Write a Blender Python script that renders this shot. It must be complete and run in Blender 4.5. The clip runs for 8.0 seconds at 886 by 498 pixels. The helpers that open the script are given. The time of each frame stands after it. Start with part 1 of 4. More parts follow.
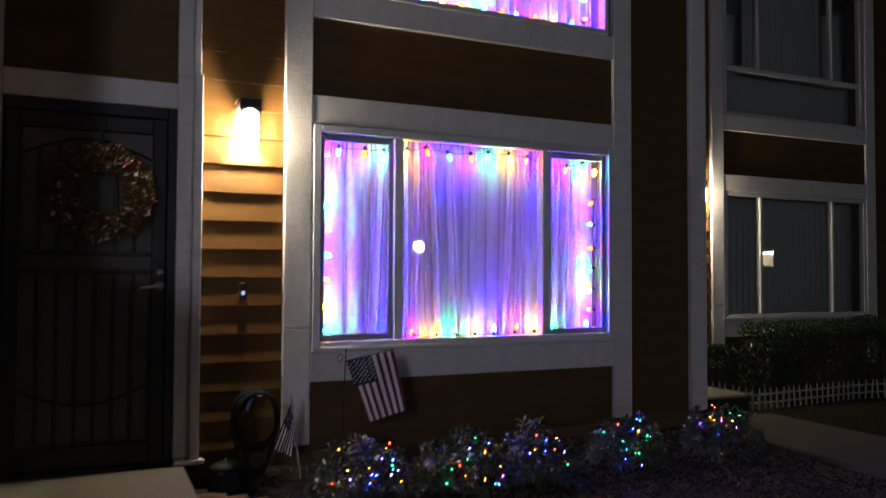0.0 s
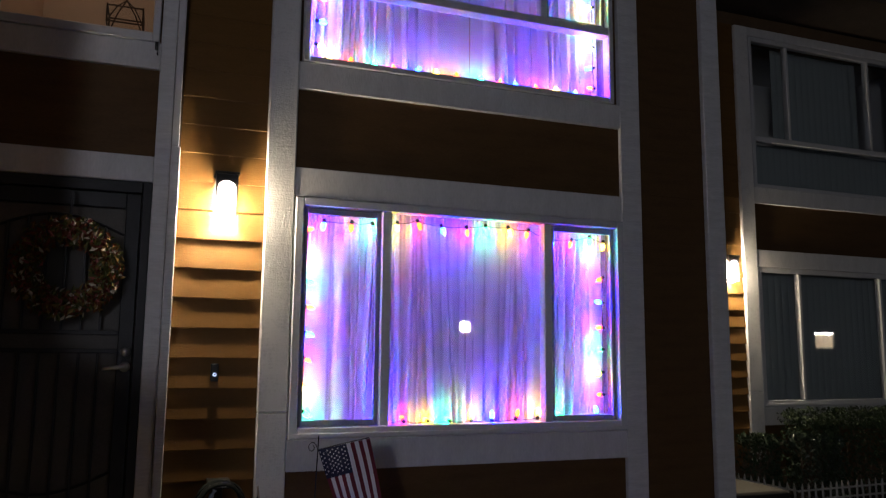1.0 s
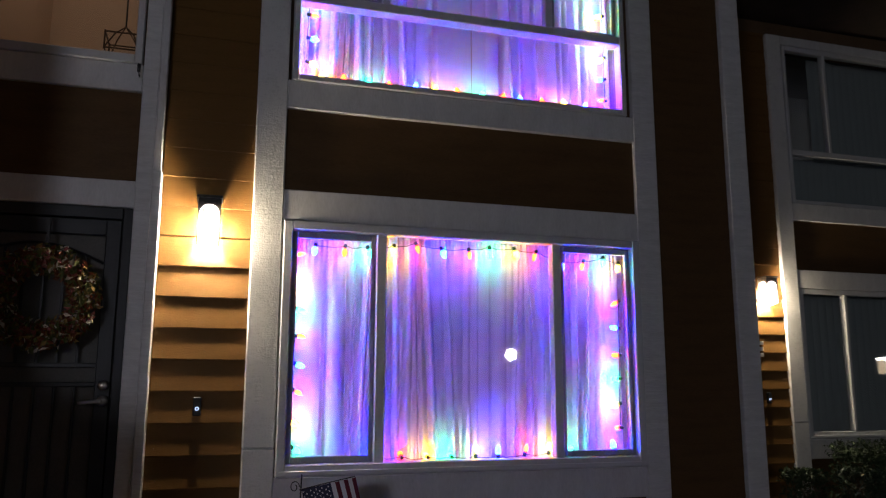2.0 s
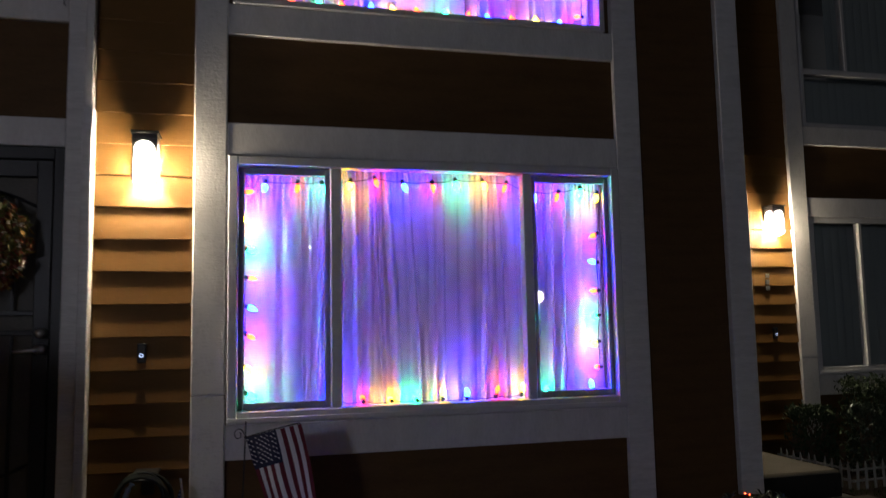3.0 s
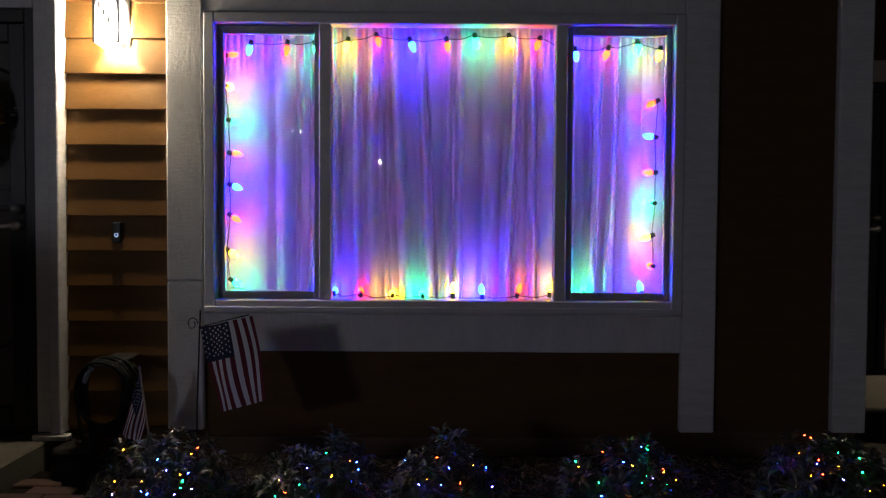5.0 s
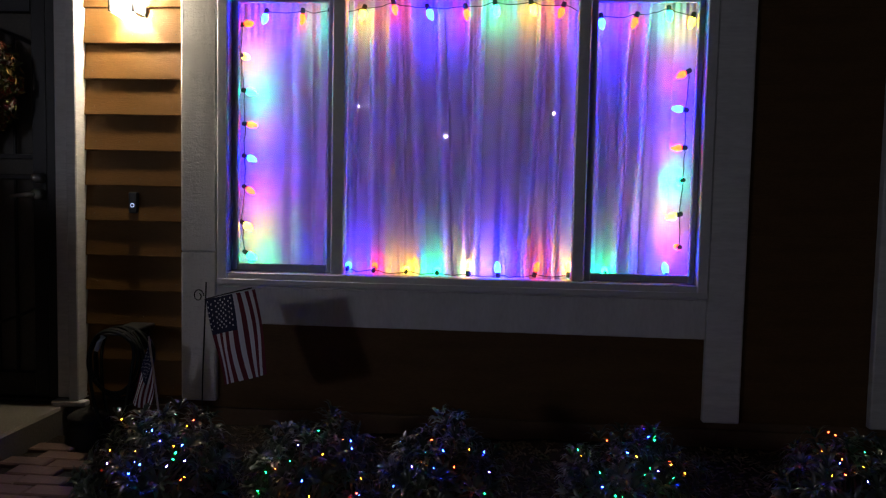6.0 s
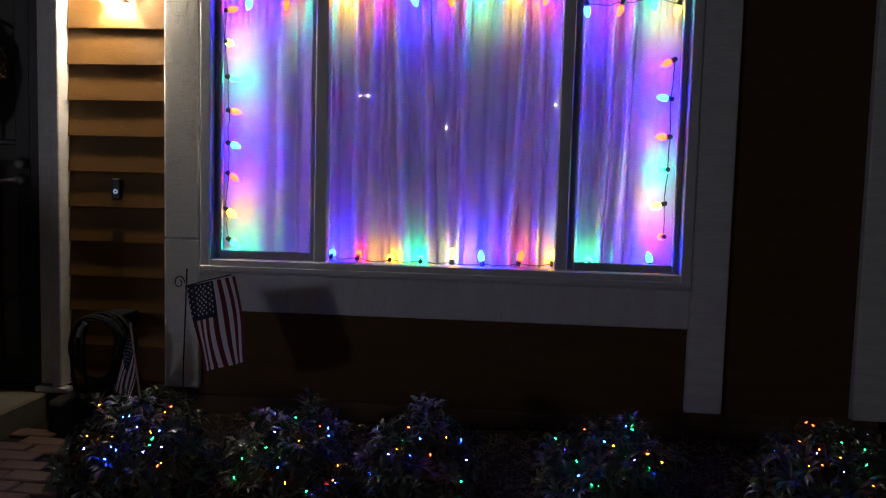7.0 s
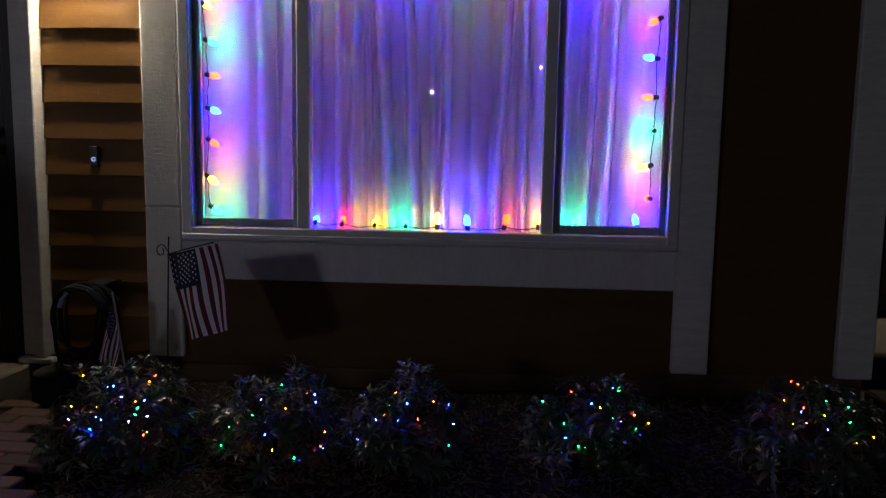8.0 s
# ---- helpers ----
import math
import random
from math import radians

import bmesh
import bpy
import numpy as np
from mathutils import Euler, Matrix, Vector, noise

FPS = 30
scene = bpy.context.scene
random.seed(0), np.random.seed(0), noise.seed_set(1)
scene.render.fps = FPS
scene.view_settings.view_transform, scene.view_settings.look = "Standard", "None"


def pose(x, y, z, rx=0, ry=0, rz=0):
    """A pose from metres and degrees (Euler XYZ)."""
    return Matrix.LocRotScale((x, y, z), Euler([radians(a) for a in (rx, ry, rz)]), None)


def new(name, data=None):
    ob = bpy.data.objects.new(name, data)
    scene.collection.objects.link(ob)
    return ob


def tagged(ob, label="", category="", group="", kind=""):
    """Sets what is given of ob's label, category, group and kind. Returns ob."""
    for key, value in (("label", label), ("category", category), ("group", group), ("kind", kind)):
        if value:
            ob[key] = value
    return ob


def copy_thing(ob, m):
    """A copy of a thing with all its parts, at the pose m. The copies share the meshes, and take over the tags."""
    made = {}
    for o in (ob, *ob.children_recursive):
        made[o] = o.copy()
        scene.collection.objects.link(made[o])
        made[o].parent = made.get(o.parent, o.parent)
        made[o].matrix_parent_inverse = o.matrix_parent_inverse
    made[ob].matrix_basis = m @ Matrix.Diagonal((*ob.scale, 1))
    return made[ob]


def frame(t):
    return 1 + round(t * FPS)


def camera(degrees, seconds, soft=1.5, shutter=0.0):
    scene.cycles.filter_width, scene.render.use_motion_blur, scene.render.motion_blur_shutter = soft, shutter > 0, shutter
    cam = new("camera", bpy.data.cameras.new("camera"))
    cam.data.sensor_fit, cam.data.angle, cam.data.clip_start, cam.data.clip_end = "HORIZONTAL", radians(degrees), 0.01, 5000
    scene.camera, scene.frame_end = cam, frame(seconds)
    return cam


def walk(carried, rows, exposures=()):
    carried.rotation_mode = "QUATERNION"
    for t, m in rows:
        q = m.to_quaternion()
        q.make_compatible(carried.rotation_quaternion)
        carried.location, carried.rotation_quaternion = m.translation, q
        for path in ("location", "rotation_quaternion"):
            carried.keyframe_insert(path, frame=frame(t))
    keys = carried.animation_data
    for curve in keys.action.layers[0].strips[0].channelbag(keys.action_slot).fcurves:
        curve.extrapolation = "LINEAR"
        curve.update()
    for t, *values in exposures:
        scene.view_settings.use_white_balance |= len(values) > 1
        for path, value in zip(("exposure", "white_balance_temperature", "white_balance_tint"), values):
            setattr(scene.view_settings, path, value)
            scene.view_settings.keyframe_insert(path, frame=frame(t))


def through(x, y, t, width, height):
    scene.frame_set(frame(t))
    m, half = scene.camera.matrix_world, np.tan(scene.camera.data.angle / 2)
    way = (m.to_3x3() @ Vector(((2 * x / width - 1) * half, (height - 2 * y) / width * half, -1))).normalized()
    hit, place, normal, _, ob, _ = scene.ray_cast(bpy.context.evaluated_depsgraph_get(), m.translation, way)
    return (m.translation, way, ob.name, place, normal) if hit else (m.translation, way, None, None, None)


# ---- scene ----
cam = camera(59.6, 8.0, soft=1.15, shutter=0.6)
METRES, EYE, TILT, LEAN, TURN = 3.0, 1.25, 0.0, 0.0, -24.3
ROWS = [
    (0.0, 0.0, 0.0, 0.0, -0.01, 1.92, -0.27),
    (0.5, 0.0722, 0.067, -0.003, 1.35, 5.12, 0.22),
    (1.0, 0.1297, 0.1055, 0.0016, 3.93, 7.83, -0.51),
    (1.5, 0.1725, 0.1514, 0.0029, 5.12, 9.07, 0.3),
    (1.7, 0.1922, 0.1764, 0.0067, 6.17, 10.05, 0.28),
    (2.8, 0.3205, 0.2966, 0.0057, 10.62, 7.06, -0.08),
    (3.0, 0.345, 0.3279, -0.0015, 10.31, 5.84, 1.11),
    (3.5, 0.392, 0.4106, 0.0008, 11.46, 4.32, 1.43),
    (4.0, 0.4754, 0.4852, -0.0111, 16.53, 2.03, 1.49),
    (4.5, 0.5381, 0.5615, -0.0141, 19.53, -0.89, 0.45),
    (5.0, 0.5806, 0.6337, -0.0148, 24.29, -1.97, -0.35),
    (5.2, 0.5907, 0.6522, -0.0149, 25.24, -2.43, -0.89),
    (6.3, 0.6548, 0.7163, -0.0149, 29.97, -4.04, -1.17),
    (6.5, 0.6612, 0.7204, -0.018, 29.68, -4.11, -1.56),
    (7.0, 0.6611, 0.7214, -0.0187, 29.41, -4.5, -1.53),
    (7.5, 0.6603, 0.7252, -0.0204, 28.95, -5.53, -1.22),
    (8.0, 0.6588, 0.7309, -0.0208, 28.39, -7.03, -0.9),
]
walk(cam, [(t, pose(0, 0, EYE, TILT, LEAN, TURN) @ pose(METRES * x, METRES * y, METRES * z, 90 + pitch, roll, yaw)) for t, x, y, z, yaw, pitch, roll in ROWS],
     exposures=[(0.0, 0.95), (1.0, 0.86), (1.7, 0.78), (2.8, 0.7), (3.0, 0.42), (3.5, 0.25), (4.0, 0.0), (5.0, -0.1), (6.5, -0.15), (8.0, -0.18)])

# ---- world and lights ----
world = bpy.data.worlds.new("night")
scene.world = world
world.use_nodes = True
world.node_tree.nodes["Background"].inputs[0].default_value = (0.55, 0.58, 0.75, 1)
world.node_tree.nodes["Background"].inputs[1].default_value = 0.007


def point_light(name, place, power, color, radius=0.1):
    data = bpy.data.lights.new(name, "POINT")
    data.energy, data.color, data.shadow_soft_size = power, color, radius
    ob = new(name, data)
    ob.location = place
    return ob


KEY_GLOW = 27
LANTERN_GLOW = 3400
BULB_GLOW = 106
MINI_GLOW = 50

# ---- materials ----


def material(name, base, rough=0.6, metal=0.0, vary=0.25, scale=6.0, bump=0.2, fine=60.0, stretch=(1, 1, 1), spec=0.5, per_object=0.0):
    """A surface with two scales of variation in colour and a fine relief, in object space."""
    m = bpy.data.materials.new(name)
    m.use_nodes = True
    n, l = m.node_tree.nodes, m.node_tree.links
    b = n["Principled BSDF"]
    b.inputs["Roughness"].default_value, b.inputs["Metallic"].default_value = rough, metal
    b.inputs["Specular IOR Level"].default_value = spec
    tc, mp = n.new("ShaderNodeTexCoord"), n.new("ShaderNodeMapping")
    mp.inputs["Scale"].default_value = stretch
    l.new(tc.outputs["Object"], mp.inputs["Vector"])
    big, small = n.new("ShaderNodeTexNoise"), n.new("ShaderNodeTexNoise")
    big.inputs["Scale"].default_value, big.inputs["Detail"].default_value = scale, 5
    small.inputs["Scale"].default_value, small.inputs["Detail"].default_value = fine, 4
    for t in (big, small):
        l.new(mp.outputs["Vector"], t.inputs["Vector"])
    mix = n.new("ShaderNodeMath")
    mix.operation = "MULTIPLY_ADD"
    mix.inputs[1].default_value = 0.45
    l.new(small.outputs["Fac"], mix.inputs[0])
    half = n.new("ShaderNodeMath")
    half.operation = "MULTIPLY"
    half.inputs[1].default_value = 0.55
    l.new(big.outputs["Fac"], half.inputs[0])
    l.new(half.outputs[0], mix.inputs[2])
    last = mix.outputs[0]
    if per_object:
        info, add = n.new("ShaderNodeObjectInfo"), n.new("ShaderNodeMath")
        add.operation = "MULTIPLY_ADD"
        add.inputs[1].default_value = per_object
        l.new(info.outputs["Random"], add.inputs[0])
        l.new(last, add.inputs[2])
        last = add.outputs[0]
    ramp = n.new("ShaderNodeValToRGB")
    ramp.color_ramp.elements[0].position, ramp.color_ramp.elements[1].position = 0.3, 0.72 + per_object
    ramp.color_ramp.elements[0].color = (*[c * (1 - vary) for c in base], 1)
    ramp.color_ramp.elements[1].color = (*[min(1, c * (1 + vary)) for c in base], 1)
    l.new(last, ramp.inputs[0])
    l.new(ramp.outputs[0], b.inputs["Base Color"])
    if bump:
        bp = n.new("ShaderNodeBump")
        bp.inputs["Strength"].default_value, bp.inputs["Distance"].default_value = min(1, bump), 0.01 * max(1, bump)
        l.new(mix.outputs[0], bp.inputs["Height"])
        l.new(bp.outputs[0], b.inputs["Normal"])
    return m


def glowing(name, color, strength):
    m = bpy.data.materials.new(name)
    m.use_nodes = True
    n, l = m.node_tree.nodes, m.node_tree.links
    b = n["Principled BSDF"]
    b.inputs["Base Color"].default_value = (*[c * 0.3 for c in color], 1)
    b.inputs["Roughness"].default_value = 0.25
    b.inputs["Emission Color"].default_value = (*color, 1)
    b.inputs["Emission Strength"].default_value = strength
    return m


def window_glass(name, tint=(0.97, 0.98, 0.98)):
    m = bpy.data.materials.new(name)
    m.use_nodes = True
    n, l = m.node_tree.nodes, m.node_tree.links
    n.remove(n["Principled BSDF"])
    clear, shine, fres, mix = n.new("ShaderNodeBsdfTransparent"), n.new("ShaderNodeBsdfGlossy"), n.new("ShaderNodeLayerWeight"), n.new("ShaderNodeMixShader")
    clear.inputs["Color"].default_value = (*tint, 1)
    shine.inputs["Roughness"].default_value = 0.015
    fifth, lift = n.new("ShaderNodeMath"), n.new("ShaderNodeMath")
    fifth.operation, lift.operation = "POWER", "MULTIPLY_ADD"
    fifth.inputs[1].default_value, lift.inputs[1].default_value, lift.inputs[2].default_value = 5, 0.92, 0.07
    l.new(fres.outputs["Facing"], fifth.inputs[0])
    l.new(fifth.outputs[0], lift.inputs[0])
    l.new(lift.outputs[0], mix.inputs[0])
    l.new(clear.outputs[0], mix.inputs[1])
    l.new(shine.outputs[0], mix.inputs[2])
    l.new(mix.outputs[0], n["Material Output"].inputs["Surface"])
    return m


def frosted(name, soft_share=0.62, share=1.0):
    """Frosted glass: part of the light scatters, part goes straight through."""
    m = bpy.data.materials.new(name)
    m.use_nodes = True
    n, l = m.node_tree.nodes, m.node_tree.links
    n.remove(n["Principled BSDF"])
    clear, soft, mix = n.new("ShaderNodeBsdfTransparent"), n.new("ShaderNodeBsdfTranslucent"), n.new("ShaderNodeMixShader")
    soft.inputs["Color"].default_value = (0.9 * share, 0.88 * share, 0.84 * share, 1)
    clear.inputs["Color"].default_value = (share, share, share, 1)
    mix.inputs[0].default_value = soft_share
    l.new(clear.outputs[0], mix.inputs[1])
    l.new(soft.outputs[0], mix.inputs[2])
    l.new(mix.outputs[0], n["Material Output"].inputs["Surface"])
    return m


def cloth(name, base, through=0.35):
    """Thin woven fabric that lets some light pass."""
    m = bpy.data.materials.new(name)
    m.use_nodes = True
    n, l = m.node_tree.nodes, m.node_tree.links
    b = n["Principled BSDF"]
    b.inputs["Roughness"].default_value = 0.75
    tc, noise_tex, ramp = n.new("ShaderNodeTexCoord"), n.new("ShaderNodeTexNoise"), n.new("ShaderNodeValToRGB")
    noise_tex.inputs["Scale"].default_value, noise_tex.inputs["Detail"].default_value = 9, 6
    l.new(tc.outputs["Object"], noise_tex.inputs["Vector"])
    ramp.color_ramp.elements[0].color = (*[c * 0.9 for c in base], 1)
    ramp.color_ramp.elements[1].color = (*[min(1, c * 1.08) for c in base], 1)
    l.new(noise_tex.outputs["Fac"], ramp.inputs[0])
    l.new(ramp.outputs[0], b.inputs["Base Color"])
    tr, mix = n.new("ShaderNodeBsdfTranslucent"), n.new("ShaderNodeMixShader")
    l.new(ramp.outputs[0], tr.inputs["Color"])
    mix.inputs[0].default_value = through
    l.new(b.outputs[0], mix.inputs[1])
    l.new(tr.outputs[0], mix.inputs[2])
    l.new(mix.outputs[0], n["Material Output"].inputs["Surface"])
    return m


# same brown as the panels, brightened for the siding beside the lanterns
BROWN = (0.145, 0.071, 0.018)
M_LIT_SIDING = material("lantern_lit_siding_paint", BROWN, 0.55, vary=0.2, scale=3, fine=40, stretch=(1, 1, 6), bump=0.25, per_object=0.12, spec=0.2)
M_PANEL = material("brown_panel_paint", (0.1, 0.053, 0.02), 0.6, vary=0.25, scale=2.5, fine=50, stretch=(1, 1, 5), bump=0.25, spec=0.2)
M_TRIM = material("white_trim_paint", (0.62, 0.61, 0.6), 0.55, vary=0.12, scale=5, fine=36, stretch=(2.2, 1, 0.8), bump=0.3)
M_POST = material("rough_sawn_post_paint", (0.62, 0.61, 0.6), 0.55, vary=0.14, scale=7, fine=30, stretch=(0.7, 1, 3.6), bump=0.55)


def rough_sawn(name, base):
    """Old white paint on rough-sawn timber: saw marks across, cracks along the grain, blisters."""
    m = bpy.data.materials.new(name)
    m.use_nodes = True
    n, l = m.node_tree.nodes, m.node_tree.links
    b = n["Principled BSDF"]
    b.inputs["Roughness"].default_value = 0.6
    tc = n.new("ShaderNodeTexCoord")
    last = None
    for scale, detail, stretch, weight in ((34, 5, (0.6, 1, 2.6), 0.5), (30, 4, (3.2, 1, 0.7), 0.35), (110, 3, (1, 1, 1.3), 0.45), (6, 8, (1, 1, 1.4), 0.7)):
        mp, t, add = n.new("ShaderNodeMapping"), n.new("ShaderNodeTexNoise"), n.new("ShaderNodeMath")
        mp.inputs["Scale"].default_value = stretch
        t.inputs["Scale"].default_value, t.inputs["Detail"].default_value = scale, detail
        l.new(tc.outputs["Object"], mp.inputs["Vector"])
        l.new(mp.outputs["Vector"], t.inputs["Vector"])
        add.operation = "MULTIPLY_ADD"
        add.inputs[1].default_value = weight
        l.new(t.outputs["Fac"], add.inputs[0])
        if last is None:
            add.inputs[2].default_value = 0
        else:
            l.new(last, add.inputs[2])
        last = add.outputs[0]
    ramp = n.new("ShaderNodeValToRGB")
    ramp.color_ramp.elements[0].position, ramp.color_ramp.elements[1].position = 0.62, 1.0
    ramp.color_ramp.elements[0].color = (*[c * 0.78 for c in base], 1)
    ramp.color_ramp.elements[1].color = (*[min(1, c * 1.12) for c in base], 1)
    l.new(last, ramp.inputs[0])
    l.new(ramp.outputs[0], b.inputs["Base Color"])
    bp = n.new("ShaderNodeBump")
    bp.inputs["Strength"].default_value, bp.inputs["Distance"].default_value = 1.0, 0.004
    l.new(last, bp.inputs["Height"])
    l.new(bp.outputs[0], b.inputs["Normal"])
    return m


M_ROUGH = rough_sawn("rough_sawn_white_paint", (0.6, 0.59, 0.57))
M_WALL = material("house_wrap_brown", (0.12, 0.07, 0.035), 0.8, vary=0.2)
M_INNER = material("interior_plaster", (0.75, 0.73, 0.7), 0.7, vary=0.05, bump=0.05)
M_TAN = material("tan_stairwell_paint", (0.6, 0.47, 0.36), 0.7, vary=0.08, bump=0.05)
M_FRAME = material("white_window_frame", (0.58, 0.58, 0.58), 0.4, vary=0.08, bump=0.05)
M_SASH = material("grey_sash_metal", (0.33, 0.335, 0.35), 0.4, vary=0.1, bump=0.05)
M_BRONZE = material("dark_bronze", (0.06, 0.036, 0.02), 0.5, metal=0.4, vary=0.3, bump=0.1)
M_BLACK = material("black_metal", (0.018, 0.018, 0.019), 0.45, metal=0.3, vary=0.3, bump=0.1)
M_DOOR = material("dark_door_screen", (0.08, 0.073, 0.062), 0.6, vary=0.3, scale=4, fine=120, bump=0.15)
M_STEEL = material("brushed_steel", (0.7, 0.7, 0.7), 0.32, metal=1.0, vary=0.1, bump=0.03)
M_CONCRETE = material("concrete", (0.14, 0.127, 0.1), 0.85, vary=0.22, scale=4, fine=90, bump=0.4)
# walkway concrete, its colour darkened because the street light is blocked there
M_PATH = material("shadow_darkened_concrete", (0.075, 0.068, 0.055), 0.9, spec=0.15, vary=0.25, scale=3, fine=80, bump=0.4)
M_RISER = material("matte_black", (0.012, 0.011, 0.01), 0.8, vary=0.4, scale=9, bump=0.2)
M_BRICK = material("paver_brick", (0.1, 0.058, 0.044), 0.85, vary=0.3, scale=9, fine=80, bump=0.5, per_object=0.3)
M_SOIL = material("dark_mulch_soil", (0.018, 0.0135, 0.01), 0.95, spec=0.1, vary=0.5, scale=8, fine=70, bump=1.0)
M_CHIP = material("wood_chip", (0.075, 0.058, 0.043), 0.85, spec=0.15, vary=0.6, scale=5, fine=30, bump=0.4)
M_GRASS = material("grass_blade", (0.03, 0.06, 0.015), 0.7, spec=0.2, vary=0.4, scale=4, bump=0)
M_LEAF = material("glossy_shrub_leaf", (0.03, 0.048, 0.026), 0.32, spec=0.7, vary=0.45, scale=14, bump=0.1)
M_HEDGE = material("hedge_leaf", (0.032, 0.05, 0.022), 0.6, spec=0.25, vary=0.5, scale=12, bump=0.1)
M_TWIG = material("twig_bark", (0.1, 0.07, 0.045), 0.8, vary=0.3)
M_WIRE = material("green_wire", (0.012, 0.03, 0.016), 0.5, vary=0.2, bump=0)
M_FENCE = material("white_plastic_fence", (0.36, 0.36, 0.34), 0.5, vary=0.15)
M_ASPHALT = material("asphalt_ground", (0.05, 0.05, 0.05), 0.9, vary=0.25, scale=2, fine=90, bump=0.4)
M_ROOF = material("dark_soffit_wood", (0.055, 0.04, 0.03), 0.8, vary=0.3)
M_HOSE = material("green_rubber_hose", (0.008, 0.011, 0.009), 0.8, spec=0.25, vary=0.2, bump=0.1)
M_NOZZLE = material("pale_blue_plastic", (0.35, 0.42, 0.55), 0.4, vary=0.1)
M_RED = material("flag_red", (0.14, 0.012, 0.024), 0.8, vary=0.12, bump=0.1)
M_WHITE = material("flag_white", (0.74, 0.72, 0.76), 0.8, vary=0.06, bump=0.1)
M_BLUE = material("flag_blue", (0.012, 0.016, 0.055), 0.8, vary=0.12, bump=0.1)
M_STICK = material("pale_wood_stick", (0.5, 0.4, 0.27), 0.6, vary=0.2)
M_GLASS = window_glass("clear_window_glass")
M_CURTAIN = cloth("white_sheer_curtain", (0.82, 0.8, 0.84), 0.3)
M_BLIND = material("grey_green_blind", (0.36, 0.4, 0.4), 0.7, vary=0.1, scale=3, stretch=(4, 1, 0.3), bump=0.1)
M_LANTERN = frosted("frosted_lantern_glass", 0.62, 0.62)
M_OPAL = frosted("opal_lantern_bottom", 0.6)
M_LAMP = glowing("lantern_bulb", (1.0, 0.84, 0.62), LANTERN_GLOW)
BULB_COLORS = [(1.0, 0.017, 0.002), (1.0, 0.47, 0.008), (0.002, 0.5, 0.16), (0.0006, 0.006, 1.0)]
M_BULBS = [glowing("bulb_" + n, c, BULB_GLOW * k) for n, c, k in zip(("red", "yellow", "green", "blue"), BULB_COLORS, (0.35, 0.68, 1.65, 7.2))]
MINI_COLORS = [(1.0, 0.03, 0.008), (1.0, 0.22, 0.01), (0.006, 0.8, 0.12), (0.01, 0.04, 1.0), (0.08, 0.06, 1.0)]
M_MINIS = [glowing("mini_" + n, c, MINI_GLOW * k) for n, c, k in zip(("red", "amber", "green", "blue", "violet"), MINI_COLORS, (1, 0.75, 0.9, 2.8, 2.4))]
M_FILL = glowing("violet_curtain_fill", (0.36, 0.18, 1.0), 40)

# ---- mesh helpers ----


def mesh_of(name, verts, faces, materials, smooth=False, indices=None):
    me = bpy.data.meshes.new(name)
    me.from_pydata([tuple(v) for v in verts], [], faces)
    for m in materials if isinstance(materials, (list, tuple)) else [materials]:
        me.materials.append(m)
    if indices is not None:
        me.polygons.foreach_set("material_index", indices)
    if smooth:
        me.polygons.foreach_set("use_smooth", [True] * len(me.polygons))
    me.update()
    return me


def part(name, me, parent=None, label="", m=None):
    """Links a mesh as one object under a thing or a part."""
    ob = new(name, me)
    if m is not None:
        ob.matrix_basis = m
    if parent is not None:
        ob.parent = parent
    if label:
        ob["label"] = label
    return ob


def thing(name, label, category, place=(0, 0, 0), group="", kind=""):
    ob = new(name)
    ob.location = place
    ob.empty_display_size = 0.05
    return tagged(ob, label, category, group, kind)


